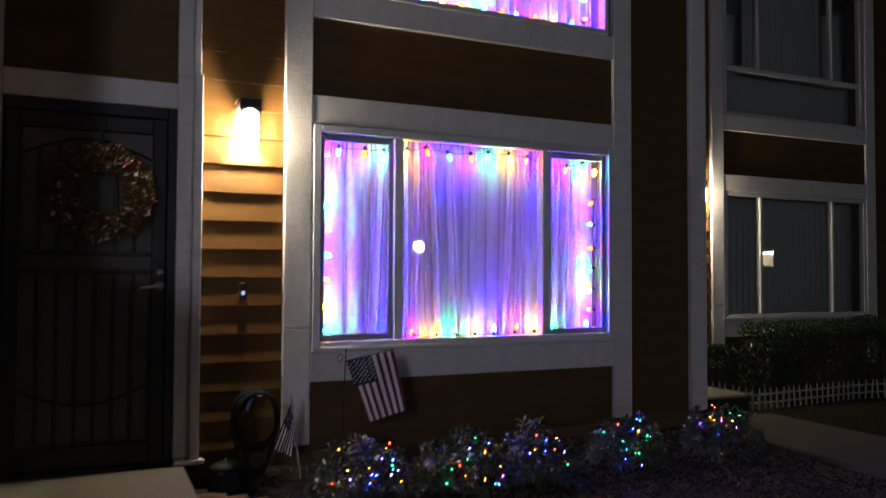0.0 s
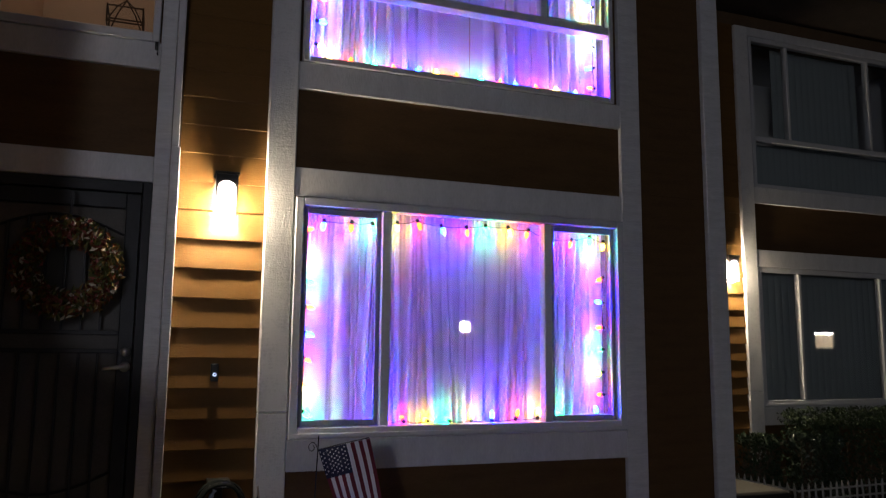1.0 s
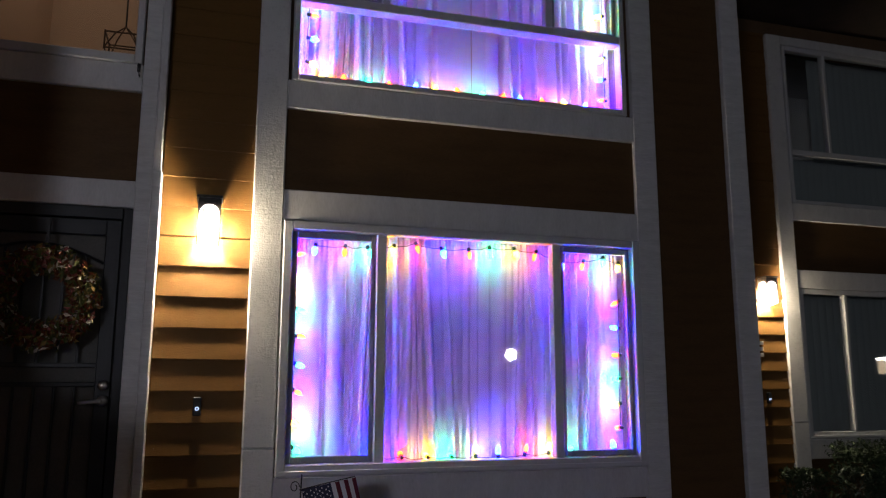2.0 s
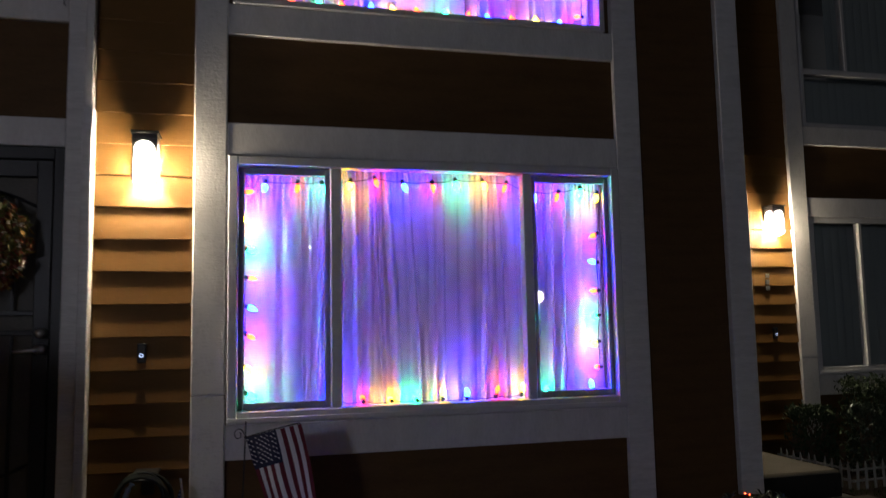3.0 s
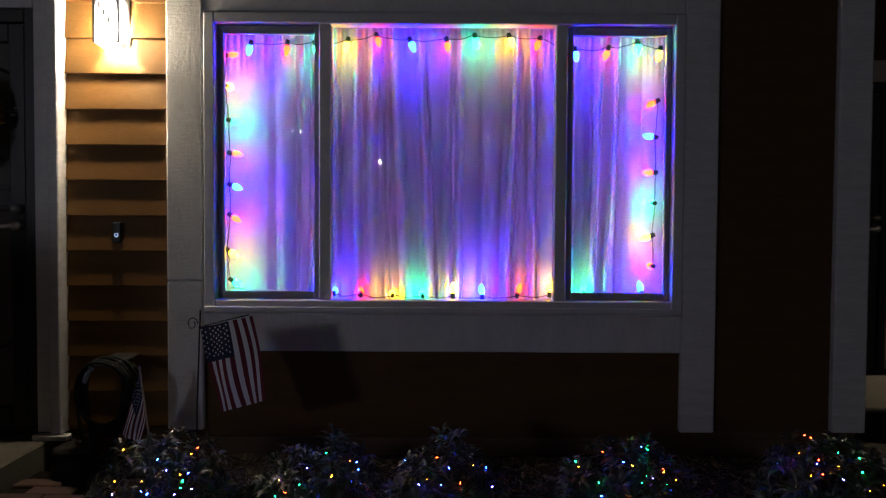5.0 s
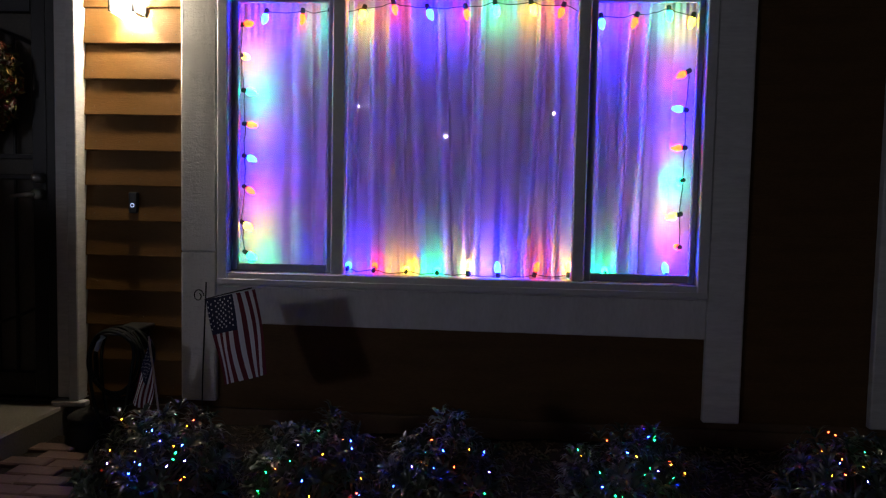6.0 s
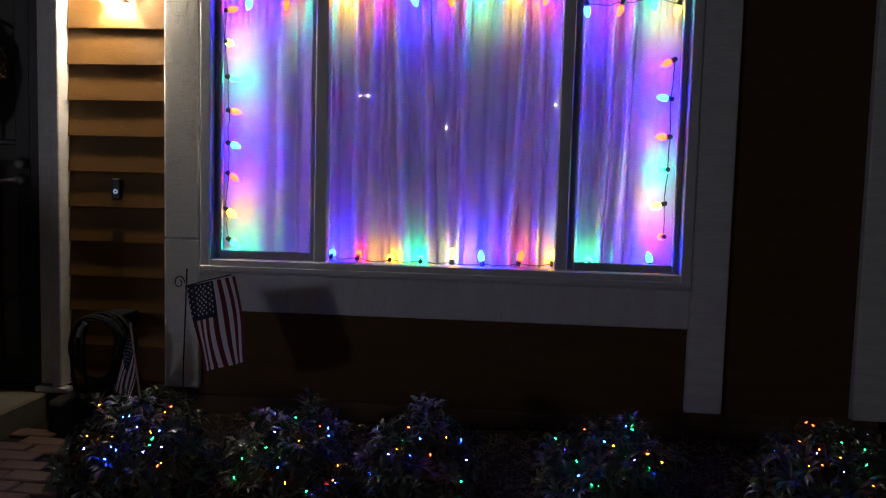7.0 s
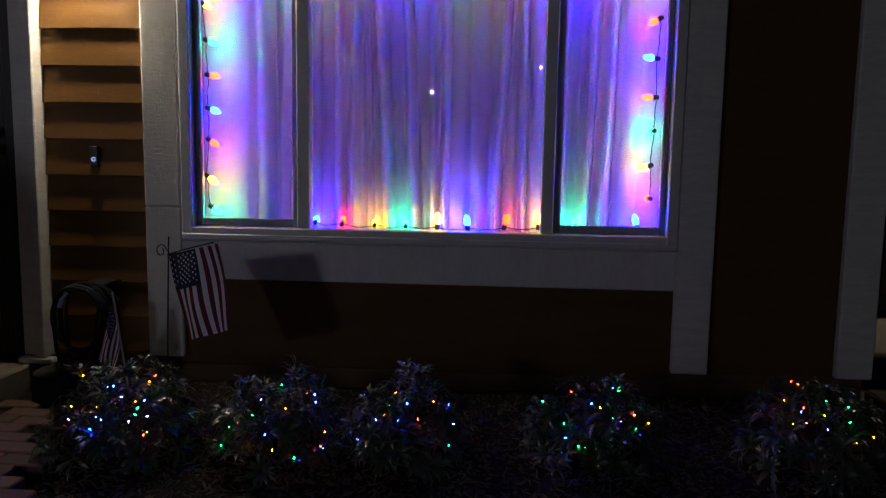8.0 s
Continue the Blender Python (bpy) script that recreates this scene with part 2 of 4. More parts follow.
class Shape:
    """Collects vertices and faces of one mesh."""

    def __init__(self):
        self.v, self.f = [], []

    def add(self, verts, faces):
        k = len(self.v)
        self.v += [tuple(v) for v in verts]
        self.f += [tuple(i + k for i in f) for f in faces]
        return self

    def box(self, x0, x1, y0, y1, z0, z1, bevel=0.0):
        """A box; with bevel, its front and back edges are chamfered."""
        if bevel <= 0:
            v = [(x, y, z) for z in (z0, z1) for y in (y0, y1) for x in (x0, x1)]
            return self.add(v, [(0, 2, 3, 1), (4, 5, 7, 6), (0, 1, 5, 4), (2, 6, 7, 3), (0, 4, 6, 2), (1, 3, 7, 5)])
        b = min(bevel, (x1 - x0) / 3, (y1 - y0) / 3, (z1 - z0) / 3)
        v, index = [], {}
        for sx in (0, 1):
            for sy in (0, 1):
                for sz in (0, 1):
                    c = ((x0, x1)[sx], (y0, y1)[sy], (z0, z1)[sz])
                    d = (b if sx == 0 else -b, b if sy == 0 else -b, b if sz == 0 else -b)
                    for a in range(3):
                        index[sx, sy, sz, a] = len(v)
                        v.append(tuple(c[i] + (0 if i == a else d[i]) for i in range(3)))
        f = []
        for a in range(3):
            o, p = [(1, 2), (2, 0), (0, 1)][a]
            for s in (0, 1):
                ring = []
                for so, sp in ((0, 0), (1, 0), (1, 1), (0, 1)):
                    key = [0, 0, 0]
                    key[a], key[o], key[p] = s, so, sp
                    ring.append(index[(*key, a)])
                f.append(tuple(ring if s else ring[::-1]))
        for a in range(3):
            o, p = [(1, 2), (2, 0), (0, 1)][a]
            for so in (0, 1):
                for sp in (0, 1):
                    k0, k1 = [0, 0, 0], [0, 0, 0]
                    k0[a], k0[o], k0[p] = 0, so, sp
                    k1[a], k1[o], k1[p] = 1, so, sp
                    q = (index[(*k0, o)], index[(*k1, o)], index[(*k1, p)], index[(*k0, p)])
                    f.append(q if so == sp else q[::-1])
        for sx in (0, 1):
            for sy in (0, 1):
                for sz in (0, 1):
                    t = tuple(index[sx, sy, sz, a] for a in range(3))
                    f.append(t if (sx + sy + sz) % 2 else t[::-1])
        return self.add(v, f)

    def tube(self, points, r, sides=8, r_end=None, closed=False):
        pts = [Vector(p) for p in points]
        n = len(pts)
        rings = []
        for i, p in enumerate(pts):
            a = pts[(i - 1) % n] if closed else pts[max(0, i - 1)]
            b = pts[(i + 1) % n] if closed else pts[min(n - 1, i + 1)]
            d = (b - a).normalized()
            up = Vector((0, 0, 1)) if abs(d.z) < 0.9 else Vector((0, 1, 0))
            s = d.cross(up).normalized()
            u = s.cross(d)
            k = i / max(1, n - 1)
            rr = r if r_end is None else r + (r_end - r) * k
            rings.append([p + s * math.cos(w) * rr + u * math.sin(w) * rr for w in (2 * math.pi * j / sides for j in range(sides))])
        v = [q for ring in rings for q in ring]
        f = []
        for i in range(n if closed else n - 1):
            for j in range(sides):
                a, b = i * sides, ((i + 1) % n) * sides
                f.append((a + j, a + (j + 1) % sides, b + (j + 1) % sides, b + j))
        if not closed:
            f += [tuple(range(sides))[::-1], tuple(range((n - 1) * sides, n * sides))]
        return self.add(v, f)

    def lathe(self, profile, sides=14):
        """profile: (radius, z), turned round z."""
        v = [(r * math.cos(2 * math.pi * j / sides), r * math.sin(2 * math.pi * j / sides), z) for r, z in profile for j in range(sides)]
        f = [(i * sides + j, i * sides + (j + 1) % sides, (i + 1) * sides + (j + 1) % sides, (i + 1) * sides + j) for i in range(len(profile) - 1) for j in range(sides)]
        f += [tuple(range(sides))[::-1], tuple(range((len(profile) - 1) * sides, len(profile) * sides))]
        return self.add(v, f)

    def moved(self, m):
        self.v = [tuple(m @ Vector(v)) for v in self.v]
        return self

    def mesh(self, name, mat, smooth=False):
        return mesh_of(name, self.v, self.f, mat, smooth)


def box_part(name, mat, parent, x0, x1, y0, y1, z0, z1, bevel=0.004, label=""):
    """One box with its origin in its middle."""
    c = ((x0 + x1) / 2, (y0 + y1) / 2, (z0 + z1) / 2)
    h = ((x1 - x0) / 2, (y1 - y0) / 2, (z1 - z0) / 2)
    me = Shape().box(-h[0], h[0], -h[1], h[1], -h[2], h[2], bevel).mesh(name, mat)
    return part(name, me, parent, label, pose(*c))


def pierced(x0, x1, z0, z1, y0, y1, holes):
    """A wall slab in x and z with rectangular openings through it."""
    s = Shape()
    xs = sorted({x0, x1, *[h[0] for h in holes], *[h[1] for h in holes]})
    zs = sorted({z0, z1, *[h[2] for h in holes], *[h[3] for h in holes]})
    for xa, xb in zip(xs, xs[1:]):
        run = None
        for za, zb in zip(zs, zs[1:]):
            cx, cz = (xa + xb) / 2, (za + zb) / 2
            solid = x0 < cx < x1 and z0 < cz < z1 and not any(h[0] < cx < h[1] and h[2] < cz < h[3] for h in holes)
            if solid:
                run = (run[0], zb) if run else (za, zb)
            elif run:
                s.box(xa, xb, y0, y1, *run)
                run = None
        if run:
            s.box(xa, xb, y0, y1, *run)
    return s

# ---- large structure ----
FACE = 4.70          # front of the white trim boards
BACK = 4.745         # front of the wall behind boards and siding
LAP = 0.1685
UNIT_STEP = (5.068, 1.75)

ground = part("ground", Shape().box(-90, 90, -110, 60, -0.3, -0.03).mesh("ground", M_ASPHALT))
tagged(ground, "dark asphalt ground reaching away from the houses", "ground", kind="structure")


NAIL = Shape().lathe([(0.0015, -0.004), (0.0026, -0.003), (0.0026, 0.003)], 8).moved(pose(0, 0, 0, 90)).mesh("nail", M_TWIG)


def siding(wall, x0, x1, oy, z_low, z_high, flat=False):
    """Lapped boards, each one thicker at its lower edge and tucked under the one above."""
    w = (x1 - x0) / 2
    k = math.floor((2.07 - z_low) / LAP)
    z = 2.07 - (k + 1) * LAP
    full = None
    while z < z_high:
        lo, hi = max(z, z_low), min(z + LAP + 0.012, z_high + 0.012)
        if hi - lo > 0.02:
            t = 0.0085 if flat else 0.0262 if lo < 2.2 else 0.0125

            def profile(h):
                v = [(sx * w, y, zz) for sx in (-1, 1) for y, zz in ((-t, 0.003), (0.003 - t, 0.0), (0, 0), (0, h), (-0.006, h))]
                f = [(0, 1, 2, 3, 4), (9, 8, 7, 6, 5)] + [(i, i + 5, (i + 1) % 5 + 5, (i + 1) % 5) for i in range(5)]
                return mesh_of("siding_board", v, f, M_PANEL if flat else M_LIT_SIDING)
            whole = abs(hi - lo - LAP - 0.012) < 1e-6
            if whole and (full is None or full[0] != t):
                full = (t, profile(hi - lo))
            ob = part("siding_board", full[1] if whole else profile(hi - lo), wall, m=pose((x0 + x1) / 2, BACK + oy - 0.002, lo))
            ob.rotation_euler = (0, radians(random.uniform(-0.12, 0.12)), 0)
            if whole and lo < 2.4 and w < 0.27:
                for nx_ in (-0.19, random.uniform(-0.06, 0.06), 0.2):
                    part("nail", NAIL, ob, m=pose(nx_ + random.uniform(-0.015, 0.015), -0.0215, random.uniform(0.03, 0.045)))
        z += LAP


def window_unit(number, ox, oy, label, slim=False):
    """The three-part ground floor window: fixed middle light and a sliding sash each side."""
    w = thing("window_%d" % number, label, "window", (ox, oy, 0), kind="structure")
    fr = Shape()
    y0, y1 = FACE + (0.006 if slim else -0.012), BACK + 0.03
    fr.box(1.235, 1.285, y0, y1, 0.767, 2.19, 0.005).box(3.462, 3.512, y0, y1, 0.767, 2.19, 0.005)
    fr.box(1.285, 3.462, y0, y1, 2.14, 2.19, 0.005).box(1.285, 3.462, y0, y1, 0.767, 0.832, 0.005)
    part("window_frame", fr.mesh("window_frame", M_FRAME), w)
    box_part("window_sill", M_FRAME, w, 1.237, 3.51, y0 - 0.008, y0 - 0.0005, 0.776, 0.8, 0.003)
    if slim:
        for x0, x1 in ((1.765, 1.8), (2.915, 2.95)):
            box_part("mullion", M_FRAME, w, x0, x1, FACE + 0.004, BACK + 0.028, 0.832, 2.14, 0.005)
        for x0, x1 in ((1.285, 1.765), (1.8, 2.915), (2.95, 3.462)):
            box_part("pane", M_GLASS, w, x0, x1, BACK - 0.01, BACK - 0.006, 0.832, 2.14, 0)
        return w
    for x0, x1 in ((1.778, 1.838), (2.9, 2.958)):
        box_part("mullion", M_FRAME, w, x0, x1, FACE + 0.004, BACK + 0.028, 0.832, 2.14, 0.005)
    for x0, x1 in ((1.287, 1.777), (2.959, 3.46)):
        s = Shape()
        ya, yb = BACK - 0.006, BACK + 0.024
        s.box(x0, x0 + 0.032, ya, yb, 0.834, 2.138, 0.003).box(x1 - 0.026, x1, ya, yb, 0.834, 2.138, 0.003)
        s.box(x0 + 0.032, x1 - 0.026, ya, yb, 0.834, 0.87, 0.003).box(x0 + 0.032, x1 - 0.026, ya, yb, 2.1, 2.138, 0.003)
        sash = part("sash", s.mesh("sash", M_SASH), w, "grey metal sliding sash frame")
        box_part("pane", M_GLASS, sash, x0 + 0.032, x1 - 0.026, BACK + 0.004, BACK + 0.008, 0.87, 2.1, 0)
    box_part("pane", M_GLASS, w, 1.838, 2.9, BACK, BACK + 0.004, 0.832, 2.14, 0)
    return w


def upper_window(number, ox, oy, label, slim=False):
    """The upper floor window: one wide fixed light below, three lights above."""
    w = thing("window_%d" % number, label, "window", (ox, oy, 0), kind="structure")
    fr = Shape()
    y0, y1 = FACE + (0.006 if slim else -0.012), BACK + 0.03
    fr.box(1.25, 1.286, y0, y1, 3.04, 4.7, 0.005).box(3.428, 3.464, y0, y1, 3.04, 4.7, 0.005)
    fr.box(1.286, 3.428, y0, y1, 4.65, 4.7, 0.005).box(1.286, 3.428, y0, y1, 3.04, 3.078, 0.005)
    fr.box(1.286, 3.428, y0, y1, 3.54, 3.6, 0.005)
    part("window_frame", fr.mesh("window_frame", M_FRAME), w)
    if slim:
        for x0, x1 in ((1.745, 1.78), (2.93, 2.965)):
            box_part("mullion", M_FRAME, w, x0, x1, FACE + 0.004, BACK + 0.028, 3.6, 4.65, 0.005)
        for x0, x1, z0, z1 in ((1.286, 3.428, 3.078, 3.54), (1.286, 1.745, 3.6, 4.65), (1.78, 2.93, 3.6, 4.65), (2.965, 3.428, 3.6, 4.65)):
            box_part("pane", M_GLASS, w, x0, x1, BACK - 0.01, BACK - 0.006, z0, z1, 0)
        return w
    for x0, x1 in ((1.79, 1.84), (2.89, 2.94)):
        box_part("mullion", M_FRAME, w, x0, x1, FACE + 0.004, BACK + 0.028, 3.6, 4.65, 0.005)
    box_part("pane", M_GLASS, w, 1.286, 3.428, BACK, BACK + 0.004, 3.078, 3.54, 0)
    box_part("pane", M_GLASS, w, 1.84, 2.89, BACK, BACK + 0.004, 3.6, 4.65, 0)
    for x0, x1 in ((1.288, 1.789), (2.941, 3.426)):
        s = Shape()
        ya, yb = BACK - 0.006, BACK + 0.024
        s.box(x0, x0 + 0.03, ya, yb, 3.602, 4.648, 0.003).box(x1 - 0.026, x1, ya, yb, 3.602, 4.648, 0.003)
        s.box(x0 + 0.03, x1 - 0.026, ya, yb, 3.602, 3.636, 0.003).box(x0 + 0.03, x1 - 0.026, ya, yb, 4.614, 4.648, 0.003)
        sash = part("sash", s.mesh("sash", M_SASH), w, "grey metal sliding sash frame")
        box_part("pane", M_GLASS, sash, x0 + 0.03, x1 - 0.026, BACK + 0.004, BACK + 0.008, 3.636, 4.614, 0)
    return w


def stair_window(number, ox, oy):
    w = thing("window_%d" % number, "white-framed fixed window above the door, dim tan room behind", "window", (ox, oy, 0), kind="structure")
    fr = Shape()
    y0, y1 = FACE - 0.012, BACK + 0.03
    fr.box(-0.45, -0.41, y0, y1, 3.03, 4.62, 0.005).box(0.38, 0.42, y0, y1, 3.03, 4.62, 0.005)
    fr.box(-0.41, 0.38, y0, y1, 4.57, 4.62, 0.005).box(-0.41, 0.38, y0, y1, 3.03, 3.082, 0.005)
    part("window_frame", fr.mesh("window_frame", M_FRAME), w)
    box_part("pane", M_GLASS, w, -0.41, 0.38, BACK, BACK + 0.004, 3.082, 4.57, 0)
    return w


HOLES = [(-0.5, 0.43, 0.13, 2.205), (1.255, 3.492, 0.8, 2.17), (1.262, 3.452, 3.052, 4.69), (-0.44, 0.41, 3.04, 4.61)]


def facade(number, ox, oy):
    """Wall, siding, panels and white trim of one house unit."""
    wall = part("wall_%d" % number, pierced(-0.55, 4.38, -0.02, 4.95, BACK, BACK + 0.15, HOLES).mesh("wall", M_WALL), m=pose(ox, oy, 0))
    tagged(wall, "brown-painted townhouse front wall with lapped siding and flat panels", "wall", kind="structure")
    for x0, x1, z0, z1 in ((1.2, 3.54, 2.33, 2.9), (1.2, 3.54, 0.17, 0.62), (-0.47, 0.45, 2.33, 2.9)):
        box_part("panel", M_PANEL, wall, x0, x1, FACE + 0.028, BACK, z0, z1, 0.003)
    siding(wall, 0.569, 1.055, 0, 0.2, 4.8)
    siding(wall, 3.677, 4.244, 0, 0.2, 4.8, True)
    t = thing("trim_%d" % number, "white-painted wooden trim boards on the house front", "trim", (ox, oy, 0), kind="structure")
    rough = [(1.056, 1.228, 0.203, 0.9217), (1.056, 1.228, 0.9223, 4.8)]
    plain = [(3.512, 3.676, 0.203, 4.8), (4.245, 4.403, 0.205, 4.8),
             (1.228, 3.512, 2.194, 2.372), (1.228, 3.512, 2.864, 3.038), (1.228, 3.512, 4.702, 4.8), (1.228, 3.512, 0.585, 0.765),
             (-0.46, 0.43, 2.206, 2.355), (-0.46, 0.43, 2.868, 3.028), (-0.46, 0.43, 4.622, 4.79), (0.43, 0.515, 0.187, 4.8), (-0.55, -0.46, 0.187, 4.8)]
    for x0, x1, z0, z1 in rough:
        box_part("trim_board", M_ROUGH, t, x0, x1, FACE - 0.004, BACK, z0, z1, 0.007, "rough-sawn white-painted post board")
    for x0, x1, z0, z1 in plain:
        tall = z1 - z0 > 2
        box_part("trim_board", M_POST if tall else M_TRIM, t, x0, x1, FACE - (0.003 if tall else 0), BACK, z0, z1, 0.005)
    box_part("corner_trim", M_POST, t, 0.517, 0.567, FACE - 0.055, BACK, 0.187, 2.413, 0.005)
    box_part("corner_trim", M_TRIM, t, 0.517, 0.558, FACE - 0.025, BACK, 2.416, 4.8, 0.005)
    box_part("corner_trim", M_TRIM, t, 4.382, 4.405, FACE + 0.0, FACE + 0.15, 0.205, 4.8, 0.005)
    box_part("footing", M_WALL, wall, 0.56, 4.37, BACK - 0.02, BACK, -0.02, 0.165, 0.004, "dark footing strip")
    return wall


def rooms(number, ox, oy, lit):
    """Plain rooms behind the windows, and the side wall towards the next unit."""
    r = thing("interior_%d" % number, "plain plaster rooms behind the house front", "room", (ox, oy, 0), kind="structure")
    yb = BACK + 0.15
    for z0, z1, name in ((0.1, 2.72, "lower_room"), (2.78, 4.93, "upper_room")):
        s = Shape()
        for x0, x1, dep in ((0.62, 4.2, 1.5), (-0.5, 0.56, 1.9)):
            s.box(x0, x1, yb + dep, yb + dep + 0.05, z0, z1).box(x0 - 0.04, x0, yb, yb + dep, z0, z1).box(x1, x1 + 0.04, yb, yb + dep, z0, z1)
            s.box(x0, x1, yb, yb + dep, z1, z1 + 0.03).box(x0, x1, yb, yb + dep, z0 - 0.03, z0)
        part(name, s.mesh(name, M_TAN if lit and z0 > 2 else M_INNER), r)
    side = part("wall_side_%d" % number, Shape().box(4.26, 4.38, BACK + 0.152, BACK + 2.2, -0.02, 4.95).mesh("wall_side", M_PANEL), m=pose(ox, oy, 0))
    tagged(side, "brown side wall of the projecting house unit", "wall", kind="structure")
    roof = thing("roof_%d" % number, "dark overhanging roof with a boarded soffit", "roof", (ox, oy, 0), kind="structure")
    box_part("soffit", M_ROOF, roof, -0.55, 4.55, FACE - 0.75, BACK + 2.5, 4.96, 5.0, 0)
    box_part("fascia", M_ROOF, roof, -0.55, 4.55, FACE - 0.79, FACE - 0.752, 4.9, 5.12, 0.005)
    v = [(-0.55, FACE - 0.8, 5.1), (4.55, FACE - 0.8, 5.1), (4.55, BACK + 2.5, 6.3), (-0.55, BACK + 2.5, 6.3), (-0.55, BACK + 2.5, 5.01), (4.55, BACK + 2.5, 5.01), (-0.55, FACE - 0.7, 5.01), (4.55, FACE - 0.7, 5.01)]
    part("roof_slope", mesh_of("roof_slope", v, [(0, 1, 2, 3), (3, 2, 5, 4), (4, 5, 7, 6), (6, 7, 1, 0), (0, 3, 4, 6), (1, 7, 5, 2)], M_ROOF), roof)


for n, (ox, oy) in enumerate(((0, 0), UNIT_STEP), 1):
    lit = n == 1
    facade(n, ox, oy)
    rooms(n, ox, oy, lit)
    window_unit(2 * n - 1, ox, oy, "white three-part window with coloured lights and a sheer curtain behind" if lit else "dark white-framed three-part window with closed blinds", not lit)
    upper_window(2 * n, ox, oy, "white upper window with coloured lights and a sheer curtain behind" if lit else "dark white-framed upper window with closed blinds", not lit)
stair_window(5, 0, 0)
stair_window(6, *UNIT_STEP)
# the neighbour's projecting side wall behind the camera's left
edge = part("wall_side_3", Shape().box(-0.68, -0.56, 2.95, 4.9, -0.02, 4.95).mesh("wall_side", M_PANEL))
tagged(edge, "brown side wall of the neighbouring unit", "wall", kind="structure")

# unseen low wall, added so the key light misses the lower left front
low = part("wall_low", Shape().box(-0.68, -0.56, 1.3, 2.93, -0.03, 1.5, 0.01).mesh("wall_low", M_PANEL))
tagged(low, "unseen low brown wall added to keep light off the lower facade", "wall", kind="structure")

# ---- planting bed and paths ----


def paving_edge(y):
    return 0.8 + (4.39 - y) * 0.45


def bed_height(x, y):
    if x < paving_edge(y):
        return -0.02
    k = min(1, max(0, (y - 3.5) / 1.1))
    return 0.012 + 0.07 * k * k * (3 - 2 * k) + 0.018 * noise.noise(Vector((x * 3.1, y * 3.1, 0))) + 0.008 * noise.noise(Vector((x * 13, y * 13, 3)))


nx, ny = 110, 80
verts = [(0.45 + 4.0 * i / nx, 1.9 + 2.83 * j / ny) for i in range(nx + 1) for j in range(ny + 1)]
bed = part("mulch_bed", mesh_of("mulch_bed", [(x, y, bed_height(x, y)) for x, y in verts], [(i * (ny + 1) + j, (i + 1) * (ny + 1) + j, (i + 1) * (ny + 1) + j + 1, i * (ny + 1) + j + 1) for i in range(nx) for j in range(ny)], M_SOIL, True))
tagged(bed, "dark soil planting bed below the window", "planting bed", kind="structure")

rng = random.Random(5)
s = Shape()
for _ in range(15000):
    x, y = rng.uniform(0.62, 4.4), rng.uniform(2.3, 4.68)
    if x < paving_edge(y) + 0.015:
        continue
    l, w, h = 0.006 + 0.026 * rng.random() ** 2.2, rng.uniform(0.002, 0.007), rng.uniform(0.001, 0.003)
    m = Matrix.Translation((x, y, bed_height(x, y) + 0.004)) @ Euler((rng.uniform(-0.4, 0.4), rng.uniform(-0.5, 0.5), rng.uniform(0, 6.3))).to_matrix().to_4x4()
    s.add([m @ Vector(p) for p in ((-l, -w, -h), (l, -w * 0.6, -h), (l * 0.9, w, -h), (-l * 0.8, w * 0.7, -h), (-l * 0.9, -w * 0.8, h), (l * 0.9, -w * 0.5, h), (l * 0.8, w * 0.8, h), (-l * 0.7, w * 0.6, h))],
          [(4, 5, 6, 7), (0, 1, 5, 4), (1, 2, 6, 5), (2, 3, 7, 6), (3, 0, 4, 7)])
tagged(part("wood_chips", s.mesh("wood_chips", M_CHIP)), "brown shredded wood chips scattered over the bed", "mulch", kind="stuff")

for n, (ox, oy) in enumerate(((0, 0), UNIT_STEP), 1):
    front = -1.2 if n == 1 else -1.04
    slab = part("porch_slab_%d" % n, Shape().box(-0.54, 0.49, front, 0.04, -0.1, 0.158, 0.012).mesh("porch_slab", M_CONCRETE), m=pose(ox, oy + FACE, 0))
    part("riser", Shape().box(-0.54, 0.486, front - 0.012, front - 0.001, -0.05, 0.138, 0.002).mesh("riser", M_RISER), slab, "black step riser")
    tagged(slab, "worn tan concrete porch slab before the door", "porch", kind="structure")
path = part("path", Shape().box(4.62, 5.62, -9, 5.22, -0.1, 0.012, 0.01).mesh("path", M_PATH))
tagged(path, "concrete walkway leading to the neighbour's porch, darkened for shadow", "path", kind="structure")
brick_path = part("brick_path", Shape().box(0.492, 0.86, 1.2, 4.6, -0.05, 0.03).mesh("brick_path", M_SOIL))
tagged(brick_path, "strip of weathered red paver bricks beside the porch slab", "paving", kind="structure")

# ---- lamps behind the camera; all but the key light mirror in the glass ----


def street_lamp(place, power, color, label, radius=0.16):
    x, y, z = place
    lamp = thing("street_lamp", label, "lamp", (x, y, 0))
    part("pole", Shape().tube([(0.25, -0.1, -0.03), (0.25, -0.1, z * 0.5), (0.25, -0.1, z + 0.3)], 0.05, 10, 0.035).mesh("pole", M_BLACK), lamp)
    part("arm", Shape().tube([(0.25, -0.1, z + 0.28), (0.1, -0.04, z + 0.32), (0, 0, z + 0.26)], 0.02, 8).mesh("arm", M_BLACK), lamp)
    part("hood", Shape().lathe([(0.03, 0.28), (0.1, 0.25), (0.2, 0.17), (0.2, 0.155), (0.02, 0.155)], 20).mesh("hood", M_BLACK), lamp, m=pose(0, 0, z))
    part("globe", Shape().lathe([(radius * math.sin(a), -radius * math.cos(a)) for a in (0.05 + 3.04 * k / 12 for k in range(13))], 28).mesh("globe", glowing("street_lamp_glass", color, power), True), lamp, m=pose(0, 0, z))


